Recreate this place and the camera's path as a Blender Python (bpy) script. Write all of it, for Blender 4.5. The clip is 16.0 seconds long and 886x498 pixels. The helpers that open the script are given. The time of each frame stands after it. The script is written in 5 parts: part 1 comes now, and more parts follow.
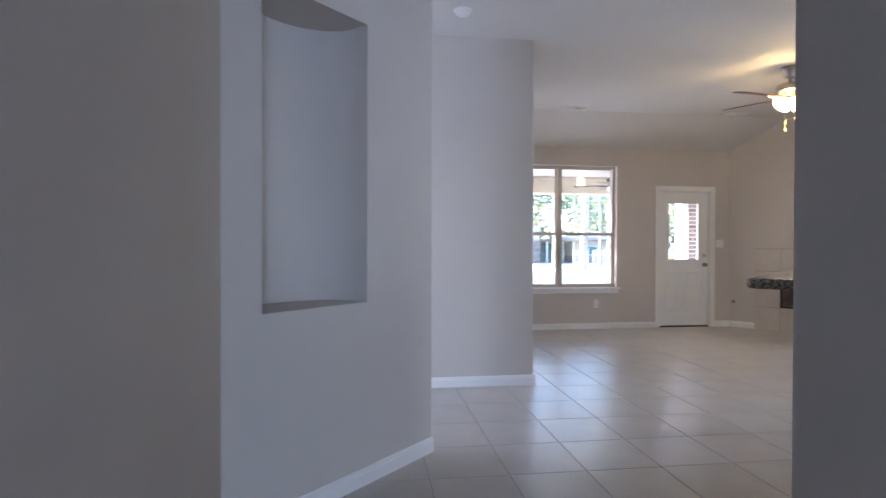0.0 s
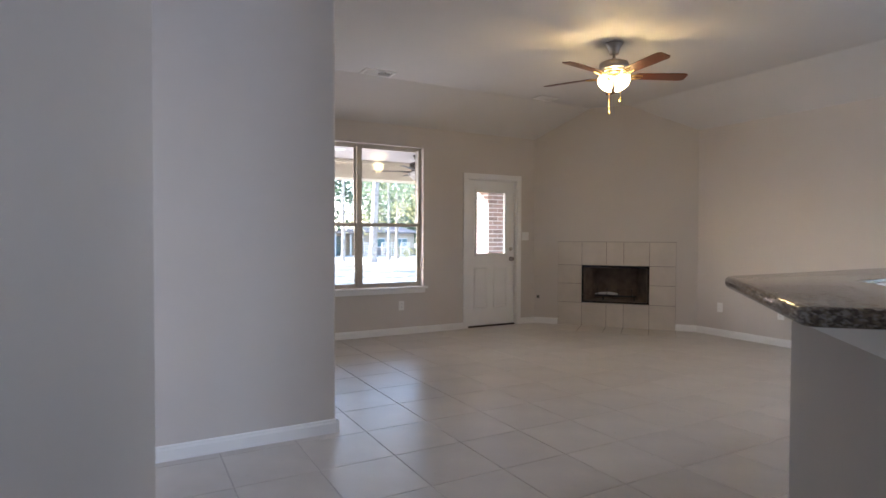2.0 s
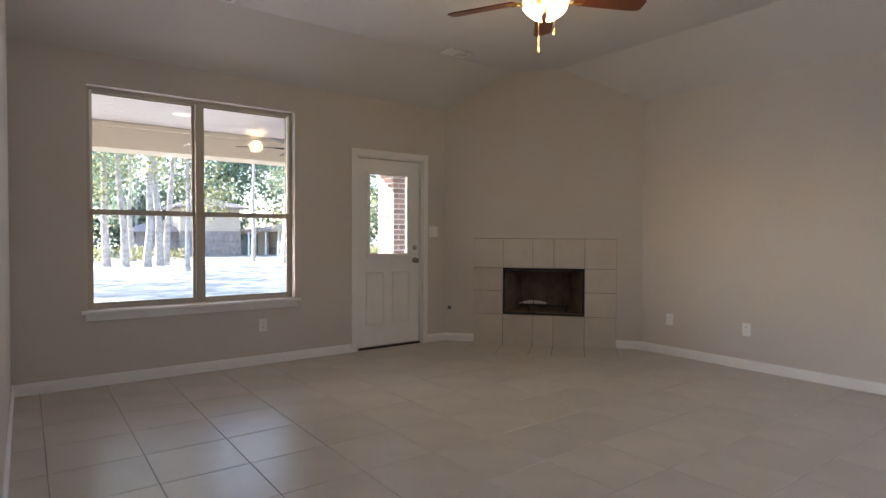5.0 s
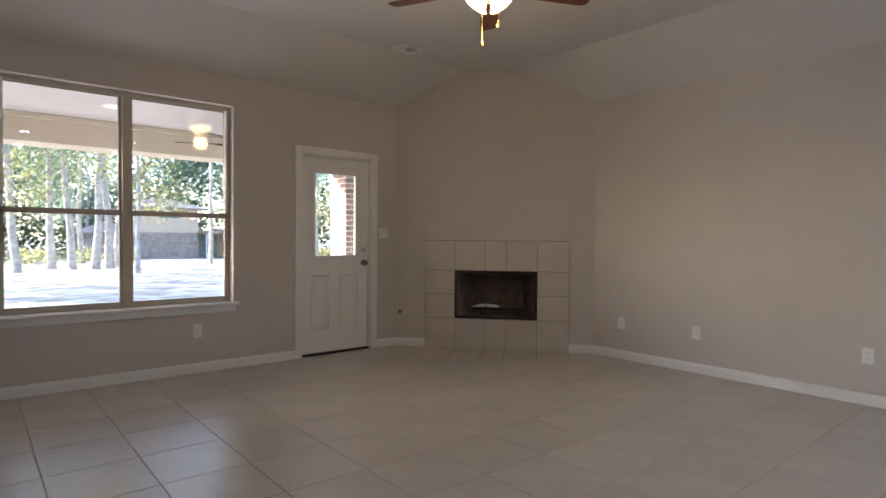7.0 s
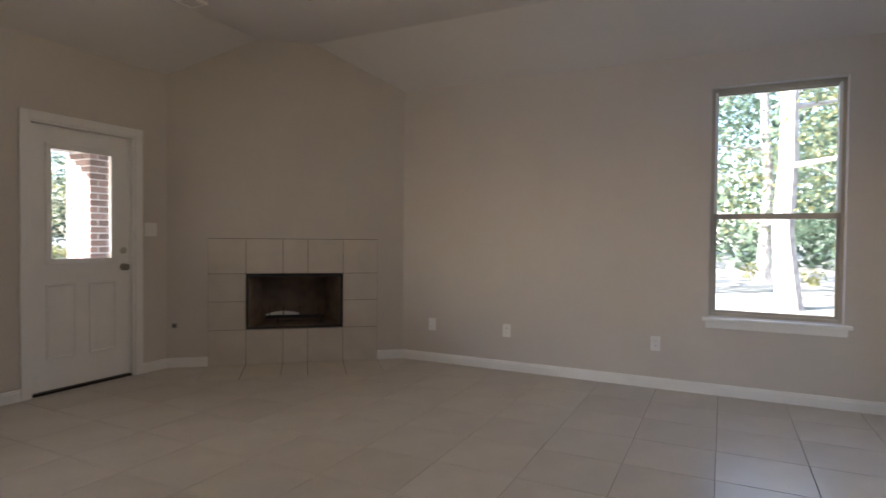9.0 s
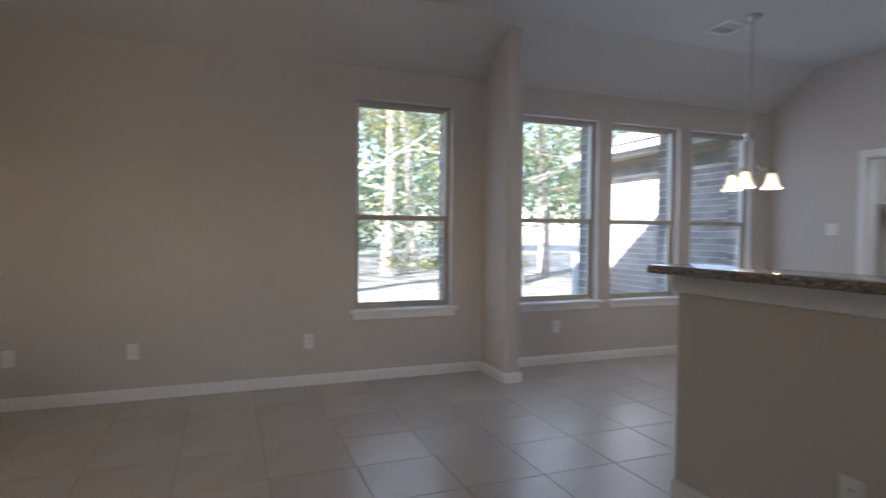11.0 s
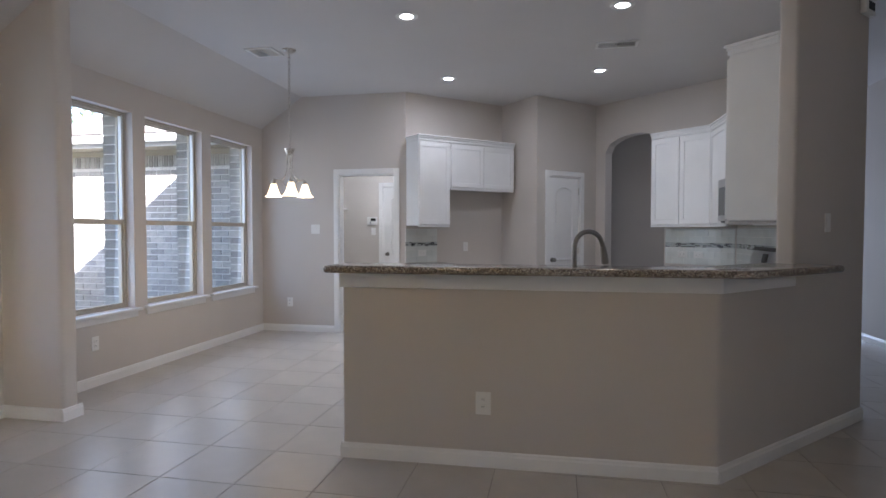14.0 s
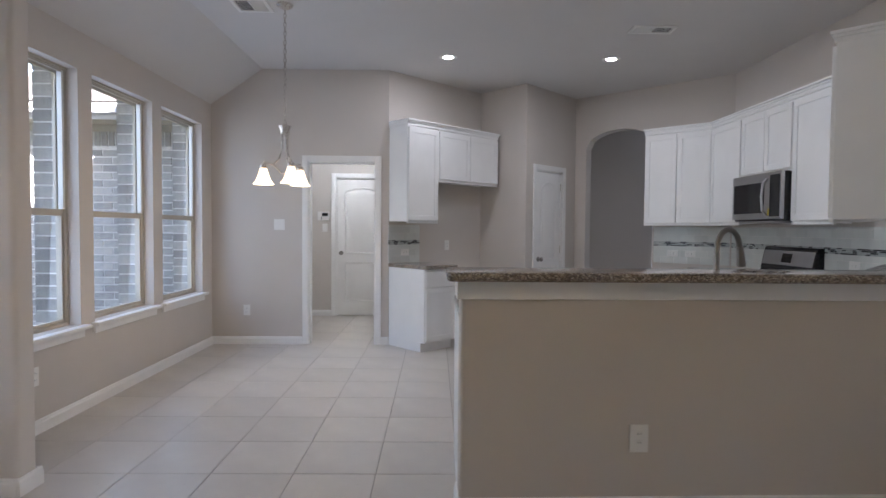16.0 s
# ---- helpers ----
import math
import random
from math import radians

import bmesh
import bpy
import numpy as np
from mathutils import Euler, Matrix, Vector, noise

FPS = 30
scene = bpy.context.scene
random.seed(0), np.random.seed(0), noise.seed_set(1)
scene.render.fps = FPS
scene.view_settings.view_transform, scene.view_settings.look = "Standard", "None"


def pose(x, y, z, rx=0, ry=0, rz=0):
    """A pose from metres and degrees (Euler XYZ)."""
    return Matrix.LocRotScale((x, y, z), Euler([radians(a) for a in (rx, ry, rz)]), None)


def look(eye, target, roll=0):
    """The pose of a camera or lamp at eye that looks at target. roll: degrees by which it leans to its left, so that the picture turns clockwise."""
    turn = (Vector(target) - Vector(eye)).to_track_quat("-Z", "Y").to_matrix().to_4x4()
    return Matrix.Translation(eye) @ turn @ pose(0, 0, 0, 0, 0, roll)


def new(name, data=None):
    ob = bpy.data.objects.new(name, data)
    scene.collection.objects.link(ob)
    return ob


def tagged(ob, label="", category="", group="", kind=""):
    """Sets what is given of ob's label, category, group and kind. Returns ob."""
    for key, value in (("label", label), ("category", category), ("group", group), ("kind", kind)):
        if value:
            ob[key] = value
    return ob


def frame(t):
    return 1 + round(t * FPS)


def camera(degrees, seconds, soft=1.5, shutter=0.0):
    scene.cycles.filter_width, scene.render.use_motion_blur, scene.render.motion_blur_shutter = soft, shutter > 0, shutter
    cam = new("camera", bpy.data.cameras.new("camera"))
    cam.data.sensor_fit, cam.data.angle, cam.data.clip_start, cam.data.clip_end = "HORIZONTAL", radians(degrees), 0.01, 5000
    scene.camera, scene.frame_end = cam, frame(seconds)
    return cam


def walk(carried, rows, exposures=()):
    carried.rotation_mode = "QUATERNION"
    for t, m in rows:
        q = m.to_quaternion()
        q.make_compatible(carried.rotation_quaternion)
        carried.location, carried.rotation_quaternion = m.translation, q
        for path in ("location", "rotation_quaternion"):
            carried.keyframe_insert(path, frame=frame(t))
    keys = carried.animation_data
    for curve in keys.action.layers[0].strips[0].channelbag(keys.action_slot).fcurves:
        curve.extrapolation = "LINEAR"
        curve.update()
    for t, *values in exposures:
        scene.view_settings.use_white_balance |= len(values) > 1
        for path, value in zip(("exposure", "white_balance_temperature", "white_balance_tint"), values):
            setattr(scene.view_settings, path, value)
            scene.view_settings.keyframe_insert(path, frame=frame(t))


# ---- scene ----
cam = camera(76.2, 16.0, soft=1.5, shutter=0.4)
PATH = [
    (0, (0.887, -0.007, 1.244), (1.157, 1.975, 1.224), 0.13),
    (0.5, (0.898, 0.279, 1.24), (1.413, 2.211, 1.213), 0.2),
    (1, (0.961, 0.592, 1.236), (1.668, 2.463, 1.203), 0.25),
    (1.5, (1.061, 0.986, 1.239), (1.926, 2.789, 1.203), 0.22),
    (2, (1.208, 1.375, 1.246), (2.18, 3.122, 1.201), 0.2),
    (2.5, (1.387, 1.757, 1.248), (2.427, 3.464, 1.2), 0.2),
    (3, (1.614, 2.068, 1.255), (2.746, 3.716, 1.202), 0.23),
    (3.5, (1.926, 2.281, 1.253), (3.093, 3.904, 1.193), 0.25),
    (4, (2.137, 2.466, 1.234), (3.318, 4.08, 1.181), 0.23),
    (6.5, (2.669, 2.705, 1.199), (3.887, 4.291, 1.159), 0.43),
    (7, (2.685, 2.704, 1.196), (3.972, 4.235, 1.159), 0.47),
    (7.5, (2.731, 2.727, 1.185), (4.125, 4.161, 1.148), 0.5),
    (8, (2.743, 2.845, 1.175), (4.268, 4.138, 1.143), 0.5),
    (10.5, (3.07, 4.29, 1.254), (5.059, 4.089, 1.195), 0.63),
    (11, (3.036, 4.497, 1.253), (4.9, 3.775, 1.198), 0.5),
    (11.5, (3.026, 4.728, 1.252), (4.618, 3.518, 1.201), 0.33),
    (12, (3.114, 4.936, 1.256), (4.421, 3.422, 1.212), 0.2),
    (12.5, (3.226, 5.158, 1.264), (4.217, 3.422, 1.217), 0.08),
    (13, (3.382, 5.325, 1.277), (4.093, 3.456, 1.228), -0.05),
    (13.5, (3.602, 5.478, 1.296), (4.105, 3.543, 1.24), -0.08),
    (14, (3.936, 5.55, 1.305), (4.328, 3.59, 1.242), 0.03),
    (14.5, (4.261, 5.508, 1.302), (4.571, 3.534, 1.233), 0.17),
    (15, (4.586, 5.374, 1.305), (4.806, 3.387, 1.24), 0.3),
    (15.5, (4.932, 5.219, 1.303), (5.011, 3.222, 1.235), 0.4),
    (16, (5.252, 4.987, 1.296), (5.226, 2.989, 1.225), 0.47),
]

EXPOSURES = [(0.0, 3.78, 5420, 18), (2.5, 3.27, 5860, 18), (4.2, 3.12, 5980, 18), (8.0, 2.95, 6020, 18), (10.5, 2.52, 5880, 17), (11.5, 2.3, 5880, 18),
             (12.5, 2.32, 5740, 18), (13.5, 2.92, 5900, 18), (16.0, 2.98, 6120, 18)]
P_BACK, P_SIDE, P_DINE, P_HALL, P_SHALL = 0.22, 0.28, 0.92, 11.0, 2.2
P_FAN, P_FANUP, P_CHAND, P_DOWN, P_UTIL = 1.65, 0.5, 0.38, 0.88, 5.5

def path_row(t, eye, target, roll):
    return (t, look(eye, target, roll))


walk(cam, [path_row(*r) for r in PATH], EXPOSURES)

# ---- world, sun, lamps ----
SUN = Vector((-0.62, 0.72, 0.50)).normalized()
world = bpy.data.worlds.new("sky")
scene.world = world
world.use_nodes = True
nt = world.node_tree
bgn = nt.nodes["Background"]
sky = nt.nodes.new("ShaderNodeTexSky")
sky.sky_type = "NISHITA"
sky.sun_disc = False
sky.sun_elevation = math.asin(SUN.z)
sky.sun_rotation = math.atan2(SUN.x, SUN.y)
nt.links.new(sky.outputs[0], bgn.inputs[0])
bgn.inputs[1].default_value = 0.15

sun = new("sun", bpy.data.lights.new("sun", "SUN"))
sun.data.energy, sun.data.angle, sun.data.color = 5.0, radians(0.5), (1.0, 0.95, 0.88)
sun.matrix_world = look(SUN * 40, (0, 0, 0))


def area(name, eye, target, w, h, power, color):
    ob = new(name, bpy.data.lights.new(name, "AREA"))
    ob.data.shape, ob.data.size, ob.data.size_y = "RECTANGLE", w, h
    ob.data.energy, ob.data.color = power, color
    ob.matrix_world = look(eye, target)
    return ob


def bulb(name, place, power, color, radius=0.04):
    ob = new(name, bpy.data.lights.new(name, "POINT"))
    ob.data.energy, ob.data.color, ob.data.shadow_soft_size = power, color, radius
    ob.location = place
    return ob


DAY = (0.66, 0.80, 1.0)
DAYE = (0.58, 0.76, 1.0)
WARM = (1.0, 0.70, 0.28)
# area lamps for sky light at the windows and at an assumed glazed front door
area("skylight_back", (3.69, 8.06, 1.5), (3.69, 0, 1.1), 1.7, 1.65, P_BACK, DAY)
area("skylight_side", (7.90, 3.02, 1.5), (0, 3.02, 1.1), 0.82, 1.65, P_SIDE, DAYE)
for yy in (1.42, 0.40, -0.62):
    area("skylight_dining", (7.90, yy, 1.5), (0, yy, 1.1), 0.8, 1.65, P_DINE, DAYE)
# Fill lamp in the added side hall window, to brighten that hall.
area("side_hall_fill", (-1.42, 4.5, 1.5), (2, 4.5, 1.4), 0.9, 1.4, P_SHALL, DAY)
area("skylight_entry", (1.44, -5.98, 1.35), (1.30, 0, 1.3), 0.9, 2.1, P_HALL, DAY)


# ---- materials ----
def mat(name, color, rough=0.5, metal=0.0, vary=0.06, scale=6.0, bump=0.0, bump_scale=120.0, per_piece=0.0, spec=0.5, coat=0.0):
    m = bpy.data.materials.new(name)
    m.use_nodes = True
    t = m.node_tree
    b = t.nodes["Principled BSDF"]
    b.inputs["Roughness"].default_value = rough
    b.inputs["Metallic"].default_value = metal
    b.inputs["Specular IOR Level"].default_value = spec
    b.inputs["Coat Weight"].default_value = coat
    tc = t.nodes.new("ShaderNodeTexCoord")
    big = t.nodes.new("ShaderNodeTexNoise")
    big.inputs["Scale"].default_value = scale
    big.inputs["Detail"].default_value = 5
    t.links.new(tc.outputs["Object"], big.inputs["Vector"])
    ramp = t.nodes.new("ShaderNodeMapRange")
    ramp.inputs[1].default_value, ramp.inputs[2].default_value = 0.3, 0.7
    ramp.inputs[3].default_value, ramp.inputs[4].default_value = 1 - vary, 1 + vary
    t.links.new(big.outputs[0], ramp.inputs[0])
    val = ramp.outputs[0]
    if per_piece:
        oi = t.nodes.new("ShaderNodeObjectInfo")
        mr = t.nodes.new("ShaderNodeMapRange")
        mr.inputs[3].default_value, mr.inputs[4].default_value = 1 - per_piece, 1 + per_piece
        t.links.new(oi.outputs["Random"], mr.inputs[0])
        mul = t.nodes.new("ShaderNodeMath")
        mul.operation = "MULTIPLY"
        t.links.new(val, mul.inputs[0])
        t.links.new(mr.outputs[0], mul.inputs[1])
        val = mul.outputs[0]
    hsv = t.nodes.new("ShaderNodeHueSaturation")
    hsv.inputs["Color"].default_value = (*color, 1)
    t.links.new(val, hsv.inputs["Value"])
    t.links.new(hsv.outputs[0], b.inputs["Base Color"])
    fine = t.nodes.new("ShaderNodeTexNoise")
    fine.inputs["Scale"].default_value = bump_scale
    fine.inputs["Detail"].default_value = 3
    t.links.new(tc.outputs["Object"], fine.inputs["Vector"])
    if bump:
        bp = t.nodes.new("ShaderNodeBump")
        bp.inputs["Strength"].default_value = bump
        bp.inputs["Distance"].default_value = 0.004
        t.links.new(fine.outputs[0], bp.inputs["Height"])
        t.links.new(bp.outputs[0], b.inputs["Normal"])
    rr = t.nodes.new("ShaderNodeMapRange")
    rr.inputs[3].default_value, rr.inputs[4].default_value = max(0.0, rough - 0.06), min(1.0, rough + 0.06)
    t.links.new(fine.outputs[0], rr.inputs[0])
    t.links.new(rr.outputs[0], b.inputs["Roughness"])
    return m


def nodes_of(m):
    return m.node_tree, m.node_tree.nodes["Principled BSDF"]


def glow(name, color, strength):
    m = bpy.data.materials.new(name)
    m.use_nodes = True
    t, b = nodes_of(m)
    b.inputs["Base Color"].default_value = (0.9, 0.88, 0.84, 1)
    b.inputs["Emission Color"].default_value = (*color, 1)
    b.inputs["Emission Strength"].default_value = strength
    return m


def speckle(name, colors, scale, rough):
    """Polished granite: crystals in several colours."""
    m = mat(name, colors[0], rough, vary=0.1, scale=20)
    t, b = nodes_of(m)
    tc = t.nodes.new("ShaderNodeTexCoord")
    vo = t.nodes.new("ShaderNodeTexVoronoi")
    vo.inputs["Scale"].default_value = scale
    no = t.nodes.new("ShaderNodeTexNoise")
    no.inputs["Scale"].default_value = 9
    no.inputs["Detail"].default_value = 8
    sep = t.nodes.new("ShaderNodeSeparateColor")
    add = t.nodes.new("ShaderNodeMath")
    add.operation = "MULTIPLY_ADD"
    add.inputs[1].default_value = 0.75
    ramp = t.nodes.new("ShaderNodeValToRGB")
    ramp.color_ramp.interpolation = "CONSTANT"
    e = ramp.color_ramp.elements
    e[0].position, e[0].color = 0.0, (*colors[0], 1)
    e[1].position, e[1].color = 0.42, (*colors[1], 1)
    for i, c in enumerate(colors[2:]):
        el = e.new(0.58 + 0.16 * i)
        el.color = (*c, 1)
    half = t.nodes.new("ShaderNodeMath")
    half.operation = "MULTIPLY"
    half.inputs[1].default_value = 0.3
    t.links.new(tc.outputs["Object"], vo.inputs["Vector"])
    t.links.new(tc.outputs["Object"], no.inputs["Vector"])
    t.links.new(vo.outputs["Color"], sep.inputs[0])
    t.links.new(no.outputs[0], half.inputs[0])
    t.links.new(sep.outputs[0], add.inputs[0])
    t.links.new(half.outputs[0], add.inputs[2])
    t.links.new(add.outputs[0], ramp.inputs[0])
    t.links.new(ramp.outputs[0], b.inputs["Base Color"])
    return m


def wood(name, dark, light, rough):
    m = mat(name, dark, rough)
    t, b = nodes_of(m)
    tc = t.nodes.new("ShaderNodeTexCoord")
    mp = t.nodes.new("ShaderNodeMapping")
    mp.inputs["Scale"].default_value = (3, 40, 40)
    no = t.nodes.new("ShaderNodeTexNoise")
    no.inputs["Scale"].default_value = 2
    no.inputs["Detail"].default_value = 6
    ramp = t.nodes.new("ShaderNodeValToRGB")
    ramp.color_ramp.elements[0].color = (*dark, 1)
    ramp.color_ramp.elements[1].color = (*light, 1)
    t.links.new(tc.outputs["Object"], mp.inputs[0])
    t.links.new(mp.outputs[0], no.inputs["Vector"])
    t.links.new(no.outputs[0], ramp.inputs[0])
    t.links.new(ramp.outputs[0], b.inputs["Base Color"])
    return m


WALL = mat("greige_wall_paint", (0.57, 0.525, 0.48), 0.75, vary=0.025, scale=1.5, bump=0.12, bump_scale=160)
CEIL = mat("ceiling_paint", (0.62, 0.60, 0.58), 0.85, vary=0.02, scale=1.5, bump=0.15, bump_scale=140)
TRIM = mat("white_trim_paint", (0.80, 0.79, 0.77), 0.35, vary=0.02, scale=4)
DOORW = mat("white_door_paint", (0.80, 0.79, 0.77), 0.38, vary=0.02, scale=5, bump=0.05, bump_scale=60)
CABW = mat("white_cabinet_paint", (0.80, 0.80, 0.79), 0.32, vary=0.02, scale=5)
TILE = mat("beige_floor_tile", (0.52, 0.48, 0.435), 0.30, vary=0.07, scale=3.5, bump=0.03, bump_scale=30, per_piece=0.05)
DGROUT = mat("dark_grout", (0.09, 0.075, 0.06), 0.9, vary=0.1)
GROUT = mat("grey_grout", (0.30, 0.27, 0.24), 0.9, vary=0.15, scale=12, bump=0.2)
FTILE = mat("beige_fireplace_tile", (0.56, 0.51, 0.45), 0.38, vary=0.06, scale=5, per_piece=0.04)
GRANITE = speckle("speckled_granite", [(0.125, 0.105, 0.088), (0.225, 0.18, 0.14), (0.31, 0.26, 0.21), (0.45, 0.41, 0.36)], 190, 0.12)
NICKEL = mat("brushed_nickel", (0.55, 0.51, 0.46), 0.28, metal=1.0, vary=0.03)
STEEL = mat("stainless_steel", (0.48, 0.48, 0.49), 0.3, metal=1.0, vary=0.03)
KNOB = mat("satin_nickel_knob", (0.26, 0.24, 0.22), 0.3, metal=1.0, vary=0.03)
PEWTER = mat("brushed_pewter", (0.40, 0.36, 0.32), 0.32, metal=1.0, vary=0.05)
BRASS = mat("antique_brass", (0.62, 0.45, 0.20), 0.28, metal=1.0, vary=0.06)
BLACK = mat("black_enamel", (0.015, 0.015, 0.016), 0.25, vary=0.1)
DGLASS = mat("dark_glass", (0.01, 0.01, 0.012), 0.06, vary=0.02)
PLATE = mat("white_plastic", (0.78, 0.77, 0.74), 0.35, vary=0.01)
SLOT = mat("dark_slot", (0.04, 0.04, 0.04), 0.6)
VINYL = mat("tan_window_vinyl", (0.47, 0.42, 0.34), 0.45, vary=0.03)
BLADE = wood("cherry_blade_wood", (0.06, 0.016, 0.008), (0.13, 0.040, 0.02), 0.35)
IRON = mat("black_iron", (0.02, 0.02, 0.02), 0.6, vary=0.2, bump=0.3)
FIREBR = mat("sooty_fire_brick", (0.16, 0.115, 0.085), 0.9, vary=0.3, scale=8, bump=0.4, bump_scale=40)
SUBWAY = mat("pale_glass_subway_tile", (0.66, 0.68, 0.65), 0.08, vary=0.04, per_piece=0.05)
MOSD = mat("dark_mosaic_glass", (0.05, 0.055, 0.06), 0.12, vary=0.2)
MOSL = mat("light_mosaic_stone", (0.42, 0.45, 0.44), 0.2, vary=0.2)
BRONZE = mat("dark_bronze", (0.035, 0.028, 0.022), 0.4, metal=0.8)
SHADE = glow("lit_frosted_glass", (1.0, 0.74, 0.30), 1.0)
CSHADE = glow("lit_frosted_bell_glass", (1.0, 0.72, 0.40), 0.32)
LED = glow("lit_recessed_lens", (0.97, 0.98, 1.0), 4.0)
SOFFIT = mat("cream_soffit_paint", (0.40, 0.36, 0.28), 0.7, vary=0.04)
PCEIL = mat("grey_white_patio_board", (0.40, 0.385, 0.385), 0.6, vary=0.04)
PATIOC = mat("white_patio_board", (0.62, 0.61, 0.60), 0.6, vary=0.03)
BRICKR = mat("red_brown_brick", (0.26, 0.185, 0.16), 0.9, vary=0.2, scale=14, bump=0.5, bump_scale=60, per_piece=0.35)
BRICKB = mat("grey_brown_brick", (0.37, 0.355, 0.33), 0.9, vary=0.2, scale=14, bump=0.5, bump_scale=60, per_piece=0.24)
MORTAR = mat("pale_mortar", (0.74, 0.72, 0.69), 0.95, vary=0.1, bump=0.4)
SHINGLE = mat("weathered_shingle", (0.20, 0.17, 0.15), 0.95, vary=0.3, scale=4, bump=0.5, bump_scale=20)
STUCCO = mat("tan_siding", (0.46, 0.38, 0.29), 0.9, vary=0.08)
CONCR = mat("patio_concrete", (0.26, 0.25, 0.24), 0.85, vary=0.12, scale=2, bump=0.3)
# The wide colour variation holds both dry leaves and streaks of branch shade.
LAWN = mat("leaf_and_shade_lawn", (0.27, 0.26, 0.21), 0.95, vary=0.6, scale=2.2, bump=0.8, bump_scale=9)
BARK = mat("grey_bark", (0.34, 0.31, 0.28), 0.95, vary=0.35, scale=5, bump=0.9, bump_scale=18)
LEAF = mat("green_leaf", (0.12, 0.17, 0.105), 0.6, vary=0.5, scale=0.6)
LEAFY = mat("yellow_green_leaf", (0.24, 0.24, 0.10), 0.6, vary=0.5, scale=0.6)
for lm in (LEAF, LEAFY):
    lt_, lb_ = nodes_of(lm)
    tl = lt_.nodes.new("ShaderNodeBsdfTranslucent")
    mx = lt_.nodes.new("ShaderNodeMixShader")
    mx.inputs[0].default_value = 0.5
    src = lb_.inputs["Base Color"].links[0].from_socket
    lt_.links.new(src, tl.inputs["Color"])
    lt_.links.new(lb_.outputs[0], mx.inputs[1])
    lt_.links.new(tl.outputs[0], mx.inputs[2])
    lt_.links.new(mx.outputs[0], lt_.nodes["Material Output"].inputs[0])
CARPET = mat("dark_entry_floor", (0.40, 0.36, 0.32), 0.6, vary=0.05)

GLASS = bpy.data.materials.new("window_glass")
GLASS.use_nodes = True
gt, gb = nodes_of(GLASS)
gtr = gt.nodes.new("ShaderNodeBsdfTransparent")
ggl = gt.nodes.new("ShaderNodeBsdfGlossy")
ggl.inputs["Roughness"].default_value = 0.02
glw = gt.nodes.new("ShaderNodeLayerWeight")
gpw = gt.nodes.new("ShaderNodeMath")
gpw.operation = "POWER"
gpw.inputs[1].default_value = 4.0
gt.links.new(glw.outputs["Facing"], gpw.inputs[0])
gfr = gt.nodes.new("ShaderNodeMath")
gfr.operation = "MULTIPLY_ADD"
gfr.inputs[1].default_value, gfr.inputs[2].default_value = 0.6, 0.035
gt.links.new(gpw.outputs[0], gfr.inputs[0])
gmx = gt.nodes.new("ShaderNodeMixShader")
gt.links.new(gfr.outputs[0], gmx.inputs[0])
gt.links.new(gtr.outputs[0], gmx.inputs[1])
gt.links.new(ggl.outputs[0], gmx.inputs[2])
gt.links.new(gmx.outputs[0], gt.nodes["Material Output"].inputs[0])


# ---- building helpers ----
def mesh_of(name, bm, material, smooth=False):
    bmesh.ops.recalc_face_normals(bm, faces=bm.faces[:])
    me = bpy.data.meshes.new(name)
    bm.to_mesh(me)
    bm.free()
    me.materials.append(material)
    if smooth:
        for p in me.polygons:
            p.use_smooth = True
        me.set_sharp_from_angle(angle=radians(38))
    return me


def thing(name, m=None, label="", category="", group="", kind=""):
    ob = new(name)
    ob.matrix_world = m or Matrix()
    return tagged(ob, label, category, group, kind)


def part(name, bm, material, parent, label="", smooth=False, m=None):
    ob = new(name, mesh_of(name, bm, material, smooth))
    ob.parent = parent
    if m is not None:
        ob.matrix_basis = m
    if label:
        ob["label"] = label
    return ob


def solo(name, bm, material, label="", category="", kind="", smooth=False, m=None, group=""):
    ob = new(name, mesh_of(name, bm, material, smooth))
    if m is not None:
        ob.matrix_world = m
    return tagged(ob, label, category, group, kind)


def B():
    return bmesh.new()


def add_box(bm, x0, x1, y0, y1, z0, z1, bev=0.0, m=None):
    r = bmesh.ops.create_cube(bm, size=1)
    vs = r["verts"]
    for v in vs:
        v.co = Vector((x0 + (v.co.x + 0.5) * (x1 - x0), y0 + (v.co.y + 0.5) * (y1 - y0), z0 + (v.co.z + 0.5) * (z1 - z0)))
    if bev:
        es = list({e for v in vs for e in v.link_edges})
        r = bmesh.ops.bevel(bm, geom=es, offset=bev, segments=2, affect="EDGES", profile=0.5)
        vs = list({v for f in r["faces"] for v in f.verts} | {v for v in vs if v.is_valid})
    if m is not None:
        bmesh.ops.transform(bm, matrix=m, verts=[v for v in vs if v.is_valid])
    return bm


def box(x0, x1, y0, y1, z0, z1, bev=0.0, m=None):
    return add_box(B(), x0, x1, y0, y1, z0, z1, bev, m)


def add_lathe(bm, profile, n=24, m=None):
    """profile: (radius, z) from bottom to top, turned round z."""
    rings = []
    for r, z in profile:
        if r < 1e-5:
            rings.append([bm.verts.new((0, 0, z))])
        else:
            rings.append([bm.verts.new((r * math.cos(2 * math.pi * i / n), r * math.sin(2 * math.pi * i / n), z)) for i in range(n)])
    for a, b in zip(rings, rings[1:]):
        for i in range(n):
            j = (i + 1) % n
            if len(a) == 1 and len(b) == 1:
                continue
            if len(a) == 1:
                bm.faces.new((a[0], b[i], b[j]))
            elif len(b) == 1:
                bm.faces.new((a[i], a[j], b[0]))
            else:
                bm.faces.new((a[i], a[j], b[j], b[i]))
    if m is not None:
        bmesh.ops.transform(bm, matrix=m, verts=[v for ring in rings for v in ring])
    return bm


